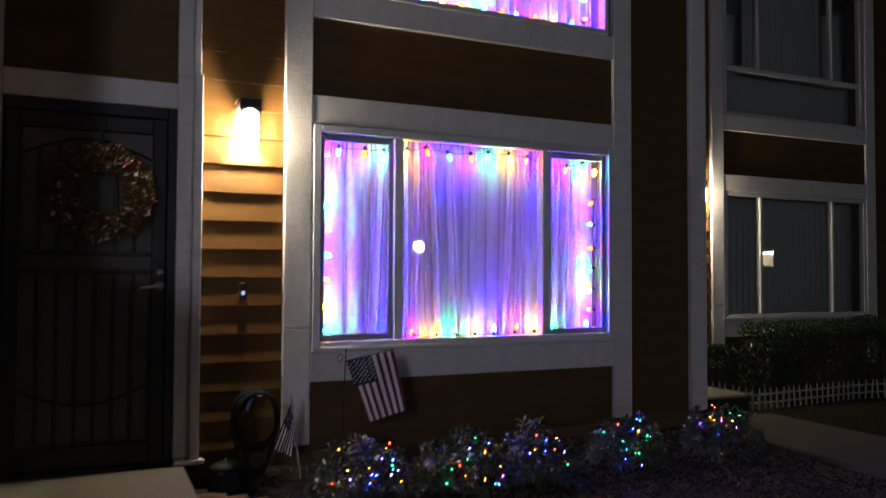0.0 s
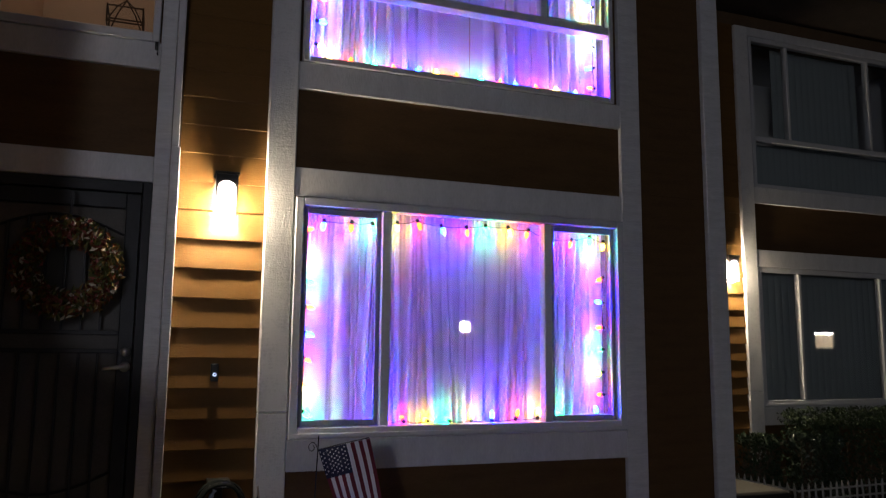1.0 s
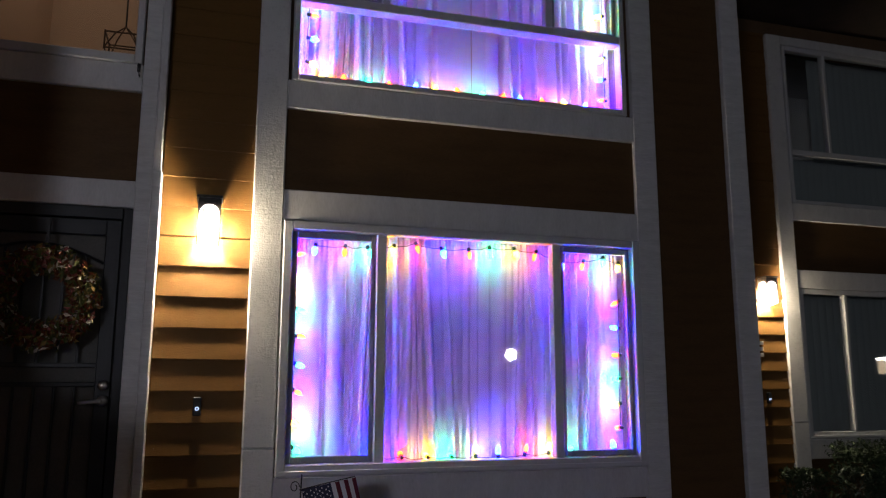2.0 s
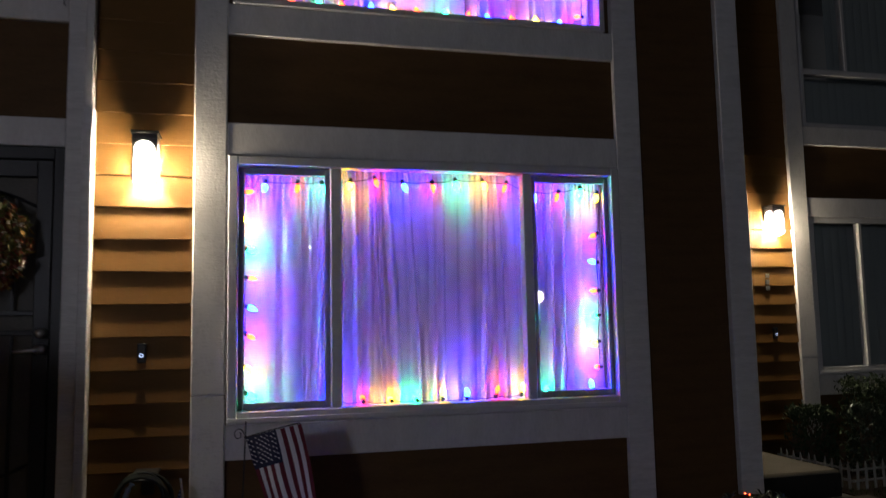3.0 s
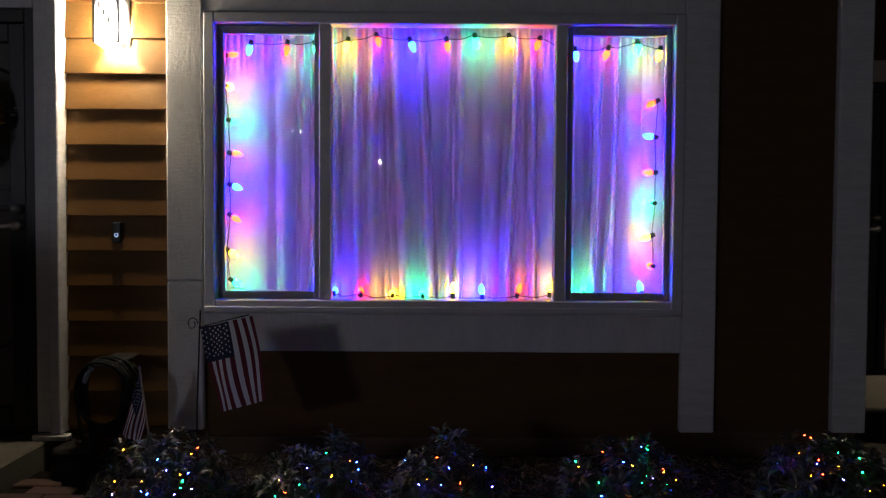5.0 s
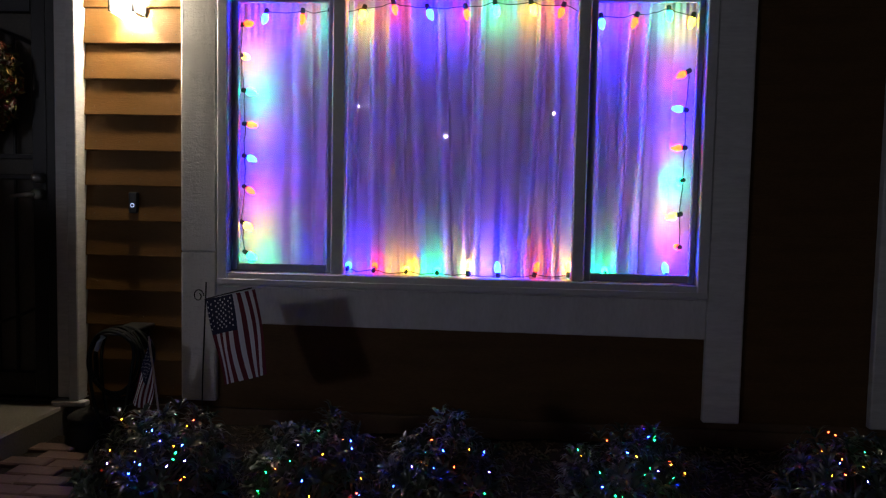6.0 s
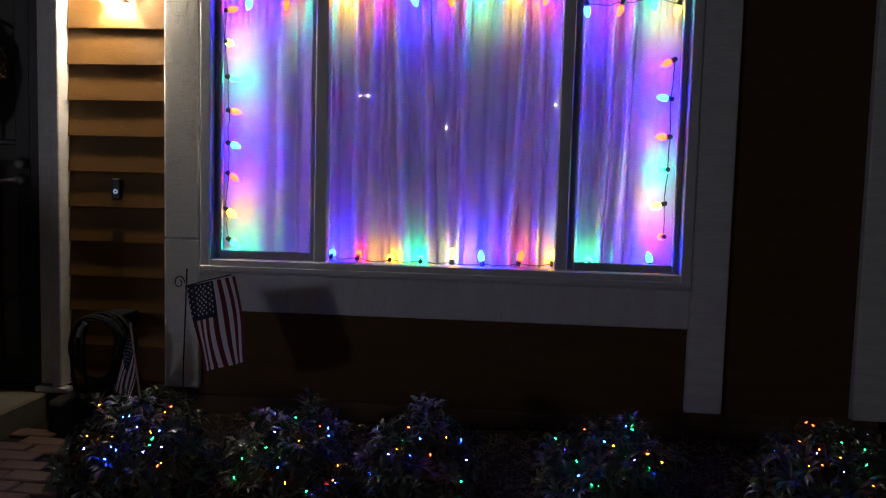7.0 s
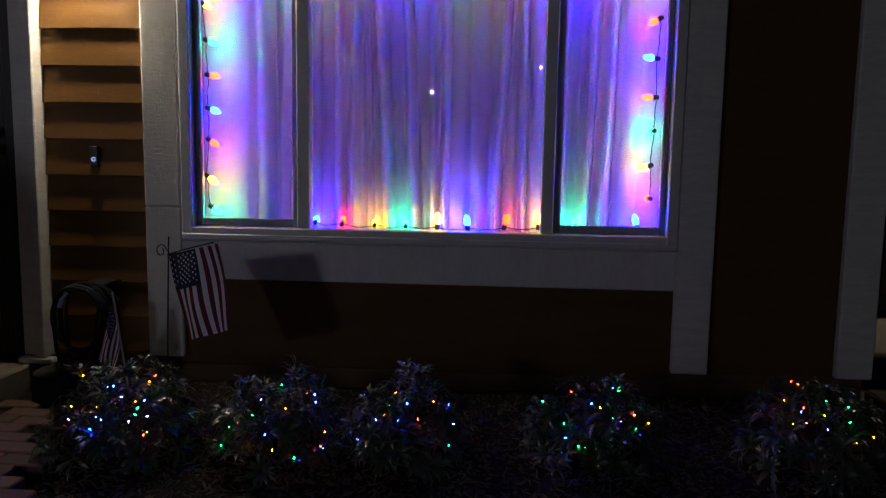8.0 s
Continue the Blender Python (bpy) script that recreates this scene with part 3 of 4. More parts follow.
street_lamp((16.2, -29.6, 2.8), 85, (1.0, 0.97, 0.92), "tall black street lamp with a bright white globe", 0.3)
street_lamp((5.4, -45, 7.0), 130, (1.0, 0.98, 0.95), "tall black street lamp with a bright white globe", 0.08)
# stand-in for a porch light above a lit wall; the wall itself glows
wide = thing("path_lamp", "stand-in for a porch light over the warm wall it lights", "lamp", (21.7, -7.33, 0))
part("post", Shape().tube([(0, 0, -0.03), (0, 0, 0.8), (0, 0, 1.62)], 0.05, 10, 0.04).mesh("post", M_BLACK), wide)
part("lens", Shape().box(-0.2, 0.2, -0.2, 0.2, 2.05, 2.13, 0.01).mesh("lens", glowing("porch_light_lens", (1.0, 0.95, 0.85), 30)), wide)
part("shade", Shape().box(-0.19, 0.19, -0.19, 0.19, 1.62, 2.046, 0.01).mesh("shade", glowing("lit_wall_glow", (1.0, 0.75, 0.5), 2.2)), wide, "glowing panel standing in for the lit wall")
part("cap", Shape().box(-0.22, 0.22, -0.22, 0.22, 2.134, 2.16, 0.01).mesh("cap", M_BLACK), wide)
street_lamp((-8.4, -50, 8.0), 110, (1.0, 0.98, 0.95), "tall black street lamp with a bright white globe", 0.07)
street_lamp((-8.95, -50, 8.0), 120, (1.0, 0.98, 0.95), "tall black street lamp with a bright white globe", 0.07)
street_lamp((-2.2, -48, 5.6), 160, (1.0, 0.98, 0.95), "tall black street lamp with a bright white globe", 0.09)
# unseen key light, direction guessed from the shadows; globe oversized to soften them
street_lamp((-2.9, -3.9, 2.3), KEY_GLOW, (0.82, 0.84, 1.0), "unseen key light built as a lamp post with a large globe", 0.4)

# ---- wall lanterns ----


def lantern(place):
    """A box lantern with arched frosted panes, a black cap and a back plate."""
    L = thing("wall_lantern", "black box wall lantern with lit arched frosted panes", "wall lamp", place, group="porch lanterns")
    w, d, h = 0.056, 0.14, 0.25
    part("back_plate", Shape().box(-0.05, 0.05, 0.125, 0.14, 0.02, 0.27, 0.004).mesh("back_plate", M_BLACK), L)
    cap = Shape().box(-w - 0.012, w + 0.012, -0.016, 0.13, h - 0.004, h + 0.01, 0.003)
    cap.box(-w - 0.003, w + 0.003, -0.003, d - 0.016, h - 0.03, h - 0.0042)
    part("cap", cap.mesh("cap", M_BLACK), L)
    for sx in (-1, 1):
        for y in (-0.003, d - 0.024):
            box_part("corner_bar", M_BLACK, L, sx * w - 0.005, sx * w + 0.005, y - 0.002, y + 0.007, 0.0, h - 0.03, 0)
    box_part("bottom_bar", M_BLACK, L, -w + 0.006, w - 0.006, -0.003, 0.003, 0.0, 0.007, 0)
    for sx in (-1, 1):
        box_part("bottom_bar", M_BLACK, L, sx * w - 0.003, sx * w + 0.003, 0.008, d - 0.027, 0.0, 0.007, 0)

    def arch(half, top):
        pts = [(-half, 0.008), (half, 0.008)] + [(half * math.cos(a), top - half + half * math.sin(a)) for a in (math.pi * k / 12 for k in range(13))]
        return pts

    def spandrel(half, top, ceiling):
        pts = [(half * math.cos(a), top - half + half * math.sin(a)) for a in (math.pi * k / 12 for k in range(13))]
        rim = [(p[0], ceiling) for p in pts]
        return pts + rim, [(i, i + 1, i + 14, i + 13) for i in range(12)]

    p = arch(w - 0.005, h - 0.04)
    part("pane", mesh_of("pane", [(a, 0.002, b) for a, b in p], [tuple(range(len(p)))], M_LANTERN), L, "frosted glass, lit from within")
    v, f = spandrel(w - 0.004, h - 0.04, h - 0.029)
    part("spandrel", mesh_of("spandrel", [(a, -0.001, b) for a, b in v], f, M_BLACK), L)
    half = (d - 0.03) / 2
    for sx in (-1, 1):
        p = arch(half - 0.004, h - 0.04)
        part("pane", mesh_of("pane", [(sx * (w - 0.001), half + 0.004 + a, b) for a, b in p], [tuple(range(len(p)))], M_LANTERN), L, "frosted glass, lit from within")
        v, f = spandrel(half - 0.003, h - 0.04, h - 0.029)
        part("spandrel", mesh_of("spandrel", [(sx * (w + 0.001), half + 0.004 + a, b) for a, b in v], f, M_BLACK), L)
    part("bottom_glass", mesh_of("bottom_glass", [(-w + 0.006, 0.006, 0.004), (w - 0.006, 0.006, 0.004), (w - 0.012, d - 0.03, -0.012), (-w + 0.012, d - 0.03, -0.012)], [(3, 2, 1, 0)], M_OPAL), L)
    part("bulb", Shape().lathe([(0.003, -0.028), (0.02, -0.02), (0.028, 0.0), (0.02, 0.02), (0.01, 0.04), (0.003, 0.04)], 16).mesh("bulb", M_LAMP, True), L, m=pose(0, 0.08, 0.075))
    # the unreadable number on the front pane, as bars
    for k, (x, z) in enumerate(((-0.031, 0.172), (-0.01, 0.138), (0.012, 0.104), (0.033, 0.07))):
        box_part("number_bar", M_BLACK, L, x - 0.007, x + 0.007, -0.0025, 0.0, z - 0.016, z + 0.016, 0)
    return L


first = lantern((0.825, BACK - 0.16, 2.018))
copy_thing(first, pose(0.825 + UNIT_STEP[0], BACK - 0.16 + UNIT_STEP[1], 2.018))


def doorbell(place):
    d = thing("doorbell", "black video doorbell with a small glowing ring button", "doorbell", place, group="doorbells")
    part("body", Shape().box(-0.021, 0.021, -0.022, 0.006, -0.05, 0.05, 0.005).mesh("body", M_BLACK), d)
    ring = [(0.0085 * math.cos(a), -0.0235, -0.012 + 0.0085 * math.sin(a)) for a in (2 * math.pi * k / 20 for k in range(20))]
    part("ring_light", Shape().tube(ring, 0.0016, 6, closed=True).mesh("ring_light", glowing("ring_light", (0.5, 0.62, 1.0), 1.6)), d)
    return d


bell = doorbell((0.815, BACK - 0.022, 1.148))
copy_thing(bell, pose(0.815 + UNIT_STEP[0], BACK - 0.022 + UNIT_STEP[1], 1.148))
plaque = thing("number_plaque", "pale metal number plaque with unreadable bars", "plaque", (0.77 + UNIT_STEP[0], BACK - 0.024 + UNIT_STEP[1], 1.6))
for k, z in enumerate((-0.055, 0.0, 0.055)):
    box_part("number_bar", M_STEEL, plaque, -0.02, 0.02, -0.008, 0, z - 0.017, z + 0.017, 0.002)

# ---- doors ----


def door(number, ox, oy):
    d = thing("door_%d" % number, "closed black steel security door with bars over a dark screen", "door", (ox, oy, 0), kind="structure")
    y0 = FACE + 0.02
    fr = Shape()
    fr.box(-0.5, -0.45, y0 - 0.01, y0 + 0.05, 0.16, 2.204, 0.004).box(0.38, 0.43, y0 - 0.01, y0 + 0.05, 0.16, 2.204, 0.004).box(-0.45, 0.38, y0 - 0.01, y0 + 0.05, 2.14, 2.204, 0.004)
    part("frame", fr.mesh("frame", M_BLACK), d)
    leaf = Shape()
    leaf.box(-0.446, -0.37, y0 + 0.002, y0 + 0.036, 0.18, 2.136, 0.004).box(0.3, 0.376, y0 + 0.002, y0 + 0.036, 0.18, 2.136, 0.004)
    leaf.box(-0.37, 0.3, y0 + 0.002, y0 + 0.036, 2.05, 2.136, 0.004).box(-0.37, 0.3, y0 + 0.002, y0 + 0.036, 0.18, 0.3, 0.004)
    gate = part("gate_frame", leaf.mesh("gate_frame", M_BLACK), d)
    for z in (1.262, 1.36):
        box_part("rail", M_BLACK, gate, -0.37, 0.3, y0 + 0.004, y0 + 0.03, z - 0.012, z + 0.012, 0.003)
    n = 7
    for k in range(1, n):
        x = -0.37 + 0.67 * k / n
        top = 1.9 + 0.09 * math.sin(math.pi * k / n)
        box_part("bar", M_BLACK, gate, x - 0.007, x + 0.007, y0 + 0.008, y0 + 0.022, 0.3, 1.25, 0.002)
        box_part("bar", M_BLACK, gate, x - 0.007, x + 0.007, y0 + 0.008, y0 + 0.022, 1.372, top, 0.002)
    arc = [(-0.37 + 0.67 * k / 16, y0 + 0.015, 1.9 + 0.1 * math.sin(math.pi * k / 16)) for k in range(17)]
    part("arch_bar", Shape().tube(arc, 0.008, 8).mesh("arch_bar", M_BLACK), gate)
    low = [(-0.37 + 0.67 * k / 16, y0 + 0.015, 0.62 - 0.1 * math.sin(math.pi * k / 16)) for k in range(17)]
    part("arch_bar", Shape().tube(low, 0.008, 8).mesh("arch_bar", M_BLACK), gate)
    box_part("screen", M_DOOR, d, -0.4, 0.33, y0 + 0.042, y0 + 0.05, 0.165, 2.136, 0, "dark grey perforated screen")
    box_part("threshold", M_BLACK, d, -0.5, 0.43, FACE - 0.012, FACE + 0.012, 0.16, 0.178, 0.004)
    for z, r in ((1.258, 0.026), (1.178, 0.028)):
        part("rose", Shape().lathe([(0.004, 0.062), (r * 0.6, 0.058), (r, 0.04), (r * 0.8, 0.02), (r, 0.008), (r, 0.0)], 18).mesh("rose", M_STEEL, True), d, "round brushed steel lock plate", Matrix.Translation((0.343, y0 + 0.002, z)) @ pose(0, 0, 0, 90))
    part("door_handle", Shape().tube([(0.343, y0 - 0.05, 1.178), (0.33, y0 - 0.07, 1.178), (0.29, y0 - 0.071, 1.174), (0.235, y0 - 0.067, 1.168)], 0.013, 10, 0.009).mesh("door_handle", M_STEEL, True), d, "steel lever handle")
    return d


door(1, 0, 0)
door(2, *UNIT_STEP)
pf = thing("trim_foot", "short pale wooden block at the foot of the door trim", "trim", kind="structure")
box_part("block", M_TRIM, pf, 0.43, 0.6, FACE - 0.06, FACE - 0.006, 0.159, 0.187, 0.006)

# wreath
wreath = thing("wreath", "round wreath of dried leaves, berries and cream flowers on the door", "wreath", (0.03, FACE - 0.035, 1.70))
rng = random.Random(11)
ringpts = [(0.2 * math.cos(a), 0, 0.2 * math.sin(a)) for a in (2 * math.pi * k / 40 for k in range(40))]
part("ring", Shape().tube(ringpts, 0.022, 8, closed=True).mesh("ring", M_TWIG, True), wreath)
leafy = [material("wreath_" + n, c, 0.75, vary=0.4, scale=20, bump=0.2, spec=0.2) for n, c in (("olive", (0.09, 0.095, 0.03)), ("rust", (0.15, 0.045, 0.02)), ("gold", (0.26, 0.17, 0.055)), ("cream", (0.6, 0.53, 0.42)), ("rose", (0.32, 0.1, 0.09)))]
groups = [Shape() for _ in leafy]
for _ in range(1700):
    a = rng.uniform(0, 2 * math.pi)
    b, rr = rng.uniform(0, 2 * math.pi), rng.uniform(0.015, 0.085)
    c = Vector(((0.2 + rr * math.cos(b)) * math.cos(a), -abs(rr * math.sin(b)) - 0.005, (0.2 + rr * math.cos(b)) * math.sin(a)))
    l, w = rng.uniform(0.012, 0.027), rng.uniform(0.007, 0.013)
    m = Matrix.Translation(c) @ Euler((rng.uniform(-1.2, 1.2), rng.uniform(0, 6.3), rng.uniform(-1, 1))).to_matrix().to_4x4()
    g = rng.choices(range(5), (4, 4, 2, 1, 1))[0]
    groups[g].add([m @ Vector(p) for p in ((-l, 0, 0), (0, -0.006, w), (l, 0.004, 0), (0, -0.006, -w), (0, 0.003, 0))], [(0, 1, 4), (1, 2, 4), (2, 3, 4), (3, 0, 4)])
for g, mname, m in zip(groups[:3], ("olive_foliage", "rust_foliage", "gold_foliage"), leafy):
    part(mname, g.mesh(mname, m), wreath)
for g, m in zip(groups[3:], leafy[3:]):
    for k in range(0, len(g.v), 5):
        part("flower", mesh_of("flower", g.v[k:k + 5], [(0, 1, 4), (1, 2, 4), (2, 3, 4), (3, 0, 4)], m), wreath)
part("hanger", Shape().box(-0.008, 0.008, -0.004, 0.0, 0.25, 0.42, 0.001).mesh("hanger", M_BLACK), wreath, "flat black over-door hook")

# ---- curtains ----


def curtain(name, x0, x1, z0, z1, y, seed, folds, label):
    """A gathered sheer: rounded folds that stand forward at (x, half width, height, lean), with fine pleats at the heading."""
    nx, nz = int((x1 - x0) / 0.0045), 40
    ends = (1.262, 3.485)
    verts, faces = [], []
    for i in range(nx + 1):
        u = x0 + (x1 - x0) * i / nx
        for j in range(nz + 1):
            k = j / nz
            z = z0 + (z1 - z0) * k
            uu = u + 0.006 * noise.noise(Vector((u * 2.5, z * 1.6, seed)))
            h, deep = 0.0, 0.0
            for fx, half, height, lean in folds:
                w = (uu - fx - lean * (k - 0.5)) / (half * (1.12 - 0.24 * k))
                if abs(w) < 1 and height < 0:
                    deep += height * (1 - w * w) ** 2
                elif abs(w) < 1:
                    h = max(h, height * (1 - w * w) ** 0.8)
            top = max(0.0, (k - 0.8) / 0.2)
            h = h * (1 - 0.4 * top * top) + deep * (1 - top) + 0.007 * top * math.sin(2 * math.pi * uu / 0.034 + 2.5 * noise.noise(Vector((u * 9, 0, seed))))
            h += 0.007 * noise.noise(Vector((u * 5, z * 1.4, seed + 4))) + 0.0008 * noise.noise(Vector((u * 24, z * 1.6, seed + 7)))
            h += 0.0012 * noise.noise(Vector((u * 34, z * 30, seed + 2))) * max(0.0, noise.noise(Vector((u * 4, z * 4, seed + 5))))
            back = max(0.0, 1 - min(abs(u - ends[0]), abs(u - ends[1])) / 0.2)
            verts.append((u, y - h + 0.035 * back * back * (3 - 2 * back), z))
    for i in range(nx):
        for j in range(nz):
            a = i * (nz + 1) + j
            faces.append((a, a + nz + 1, a + nz + 2, a + 1))
    ob = thing(name, label, "curtain")
    part("fabric", mesh_of("fabric", verts, faces, M_CURTAIN, True), ob)
    part("rod", Shape().tube([(x0, y + 0.012, z1 - 0.01), ((x0 + x1) / 2, y + 0.012, z1 - 0.01), (x1, y + 0.012, z1 - 0.01)], 0.006, 8).mesh("rod", M_STEEL), ob)
    return ob


CURTAIN_Y = BACK + 0.165
FOLDS_A = [(1.37, 0.13, 0.022, 0.0), (1.585, 0.05, 0.045, -0.02), (1.66, 0.03, 0.02, 0.02), (1.74, 0.022, 0.05, 0.05), (1.835, 0.03, 0.035, 0.0), (1.885, 0.045, 0.02, -0.01), (1.94, 0.024, 0.045, -0.01),
           (2.015, 0.03, 0.045, 0.02), (2.09, 0.04, 0.02, -0.05), (2.155, 0.028, 0.05, -0.06), (2.215, 0.03, 0.014, 0.0), (2.275, 0.022, 0.05, -0.05), (2.335, 0.04, 0.012, -0.03), (2.395, 0.026, 0.04, 0.02),
           (1.52, 0.03, -0.03, 0.0), (1.69, 0.025, -0.04, 0.02), (2.085, 0.016, -0.04, -0.03), (2.305, 0.014, -0.07, -0.06), (2.417, 0.014, -0.06, 0.0)]
FOLDS_B = [(2.45, 0.022, 0.05, 0.01), (2.515, 0.05, 0.016, 0.0), (2.625, 0.04, 0.035, 0.02), (2.685, 0.035, 0.018, 0.0), (2.715, 0.016, 0.05, 0.05), (2.765, 0.03, 0.02, 0.03), (2.815, 0.025, 0.04, -0.03),
           (2.875, 0.05, 0.035, 0.01), (3.005, 0.026, 0.04, 0.01), (3.07, 0.045, 0.01, 0.0), (3.135, 0.018, 0.05, 0.03), (3.208, 0.024, 0.055, 0.05), (3.31, 0.06, 0.03, 0.01), (3.41, 0.08, 0.022, 0.0),
           (2.57, 0.03, -0.02, 0.0), (2.742, 0.014, -0.05, 0.05), (2.84, 0.014, -0.03, 0.0), (3.07, 0.04, -0.03, 0.0), (3.168, 0.017, -0.08, 0.045), (3.252, 0.022, -0.05, 0.02)]
SHEER = "white sheer curtain in loose folds, lit by coloured bulbs"
curtain("curtain", 1.262, 2.417, 0.803, 2.1695, CURTAIN_Y, 1, FOLDS_A, SHEER)
curtain("curtain", 2.424, 3.485, 0.803, 2.1695, CURTAIN_Y + 0.004, 2, FOLDS_B, SHEER)
curtain("curtain", 1.268, 2.43, 3.058, 4.685, CURTAIN_Y, 3, [(3.69 - f[0], f[1], f[2], -f[3]) for f in FOLDS_A], SHEER)
curtain("curtain", 2.436, 3.446, 3.058, 4.685, CURTAIN_Y, 4, [(5.89 - f[0], f[1], f[2], -f[3]) for f in FOLDS_B], SHEER)
# violet fill lights added unseen in the room to tint the sheers
for x in (0.8, 3.98):
    for z in (1.48, 3.85):
        strip = thing("light_strip", "unseen violet fill light added behind the curtain to tint it", "light strip", (x, BACK + 0.5, z), group="room light strips")
        part("channel", Shape().box(-0.03, 0.03, 0.026, 0.05, -0.8, 0.8, 0.004).mesh("channel", M_STEEL), strip)
        part("diffuser", Shape().box(-0.025, 0.025, -0.01, 0.025, -0.79, 0.79, 0.006).mesh("diffuser", M_FILL), strip)
ox, oy = UNIT_STEP
for z0, z1 in ((0.72, 2.26), (2.98, 3.57), (3.575, 4.7)):
    b = thing("blind", "closed grey-green vertical blind behind dark glass", "blind", (ox, oy, 0))
    for k in range(27):
        x = 1.16 + 0.09 * k
        if z0 > 3.3 and not 1.75 < x < 2.97:
            continue
        v = [(x - 0.048, BACK + 0.185, z0), (x, BACK + 0.172, z0), (x + 0.048, BACK + 0.185, z0), (x - 0.048, BACK + 0.185, z1), (x, BACK + 0.172, z1), (x + 0.048, BACK + 0.185, z1)]
        part("slat", mesh_of("slat", v, [(0, 1, 4, 3), (1, 2, 5, 4)], M_BLIND, True), b)

# ---- coloured bulbs round the windows ----
sock = Shape().lathe([(0.004, 0.012), (0.0105, 0.01), (0.0115, -0.004), (0.0105, -0.018), (0.004, -0.018)], 12).mesh("socket", M_WIRE)
bulb_profile = [(0.002, -0.069), (0.007, -0.065), (0.0135, -0.051), (0.0168, -0.038), (0.0155, -0.027), (0.0115, -0.019), (0.009, -0.0185)]
bulb_meshes = [Shape().lathe(bulb_profile, 14).mesh("bulb", m, True) for m in M_BULBS]
BULB_Y = BACK + 0.068
BULBS_TOP = [(1.431, 2.076, 3), (1.608, 2.079, 0), (1.741, 2.078, 2), (1.904, 2.094, 1), (2.041, 2.116, 0), (2.203, 2.096, 3), (2.381, 2.099, 0), (2.519, 2.117, 2), (2.686, 2.118, 1), (2.838, 2.106, 0), (3.008, 2.055, 3), (3.172, 2.062, 0), (3.313, 2.09, 2), (3.425, 2.06, 1)]
BULBS_LEFT = [(1.308, 2.012, 0), (1.304, 1.87, 5), (1.32, 1.7, 2), (1.325, 1.54, 0), (1.325, 1.385, 3), (1.325, 1.238, 0), (1.312, 1.066, 1), (1.328, 0.92, 2)]
BULBS_RIGHT = [(3.414, 1.806, 0), (3.408, 1.628, 3), (3.41, 1.456, 0), (3.406, 1.306, 6), (3.401, 1.149, 1), (3.404, 0.996, 4)]
BULBS_BOTTOM = [(1.836, 0.852, 7), (1.966, 0.848, 4), (2.124, 0.846, 5), (2.273, 0.844, 6), (2.422, 0.842, 1), (2.566, 0.839, 3), (2.737, 0.847, 0), (2.897, 0.85, 1), (3.07, 0.858, 6), (3.352, 0.858, 3)]


def bulb_string(label, runs):
    """runs: rows of bulbs (x, z, colour; colours past 3 face the curtain) with the angle at which their tips point, and the wire through their sockets."""
    st = thing("string_lights", label, "string lights")
    r = random.Random(len(runs[0][0]))
    for row, turn in runs:
        path, last = [], None
        for x, z, c in row:
            here = Vector((x, BULB_Y + 0.004, z))
            if last is not None:
                for k in range(1, 6):
                    q = last.lerp(here, k / 6)
                    path.append(q + Vector((r.uniform(-0.004, 0.004), r.uniform(-0.003, 0.003), r.uniform(-0.004, 0.004) - 0.01 * math.sin(math.pi * k / 6) * (abs(here.x - last.x) > 0.05))))
            path.append(here)
            last = here
            away = 78 if c > 3 else 0
            m = Matrix.Translation((x, BULB_Y, z)) @ Euler((radians(r.uniform(-14, 4) + away), radians(turn + r.uniform(-22, 22)), 0)).to_matrix().to_4x4()
            b = part("bulb", bulb_meshes[c % 4], st, m=m)
            part("socket", sock, b)
        part("wire", Shape().tube(path, 0.0022, 5).mesh("wire", M_WIRE), st)
    return st


bulb_string("dark green wire with large multicoloured bulbs round the window", [(BULBS_TOP, 0), (BULBS_LEFT, -75), (BULBS_RIGHT, 75), (BULBS_BOTTOM, 180)])
up_left = [(1.345, 4.45 - 0.155 * k, (2, 0, 3, 0, 1, 2, 0, 3, 1)[k]) for k in range(9)]
up_right = [(3.37, 4.42 - 0.155 * k, (0, 3, 0, 2, 1, 2, 1, 3, 0)[k]) for k in range(9)]
up_top = [(1.42 + 0.148 * k, 4.53, (3, 0, 2, 1, 0, 3, 0, 2, 1, 0, 3, 0, 2)[k]) for k in range(13)]
up_bottom = [(1.42 + 0.149 * k, 3.085, (1, 0, 2, 0, 3, 1, 0, 2, 0, 3, 0, 1, 3)[k]) for k in range(13)]
bulb_string("dark green wire with large coloured bulbs round the upper window", [(up_top, 0), (up_left, -75), (up_right, 75), (up_bottom, 180)])

# ---- stairwell pendant ----
pend = thing("pendant_lamp", "dark open-frame pendant lamp in the stairwell", "pendant lamp", (0.16, 6.0, 3.62))
sh = Shape()
sh.tube([(0, 0, 0.2), (0, 0, 0.7), (0, 0, 1.3)], 0.006, 6)
part("rod", sh.mesh("rod", M_BLACK), pend)
fr = Shape()
for sx in (-1, 1):
    for sy in (-1, 1):
        fr.tube([(0, 0, 0.2), (sx * 0.06, sy * 0.06, 0.12), (sx * 0.12, sy * 0.12, -0.02)], 0.005, 6)
for a, b in (((-1, -1), (1, -1)), ((1, -1), (1, 1)), ((1, 1), (-1, 1)), ((-1, 1), (-1, -1))):
    for z in (-0.02, 0.1):
        fr.tube([(a[0] * 0.12, a[1] * 0.12, z), ((a[0] + b[0]) * 0.06, (a[1] + b[1]) * 0.06, z), (b[0] * 0.12, b[1] * 0.12, z)], 0.006, 6)
    fr.tube([(a[0] * 0.12, a[1] * 0.12, -0.03), (a[0] * 0.12, a[1] * 0.12, 0.04), (a[0] * 0.12, a[1] * 0.12, 0.11)], 0.006, 6)
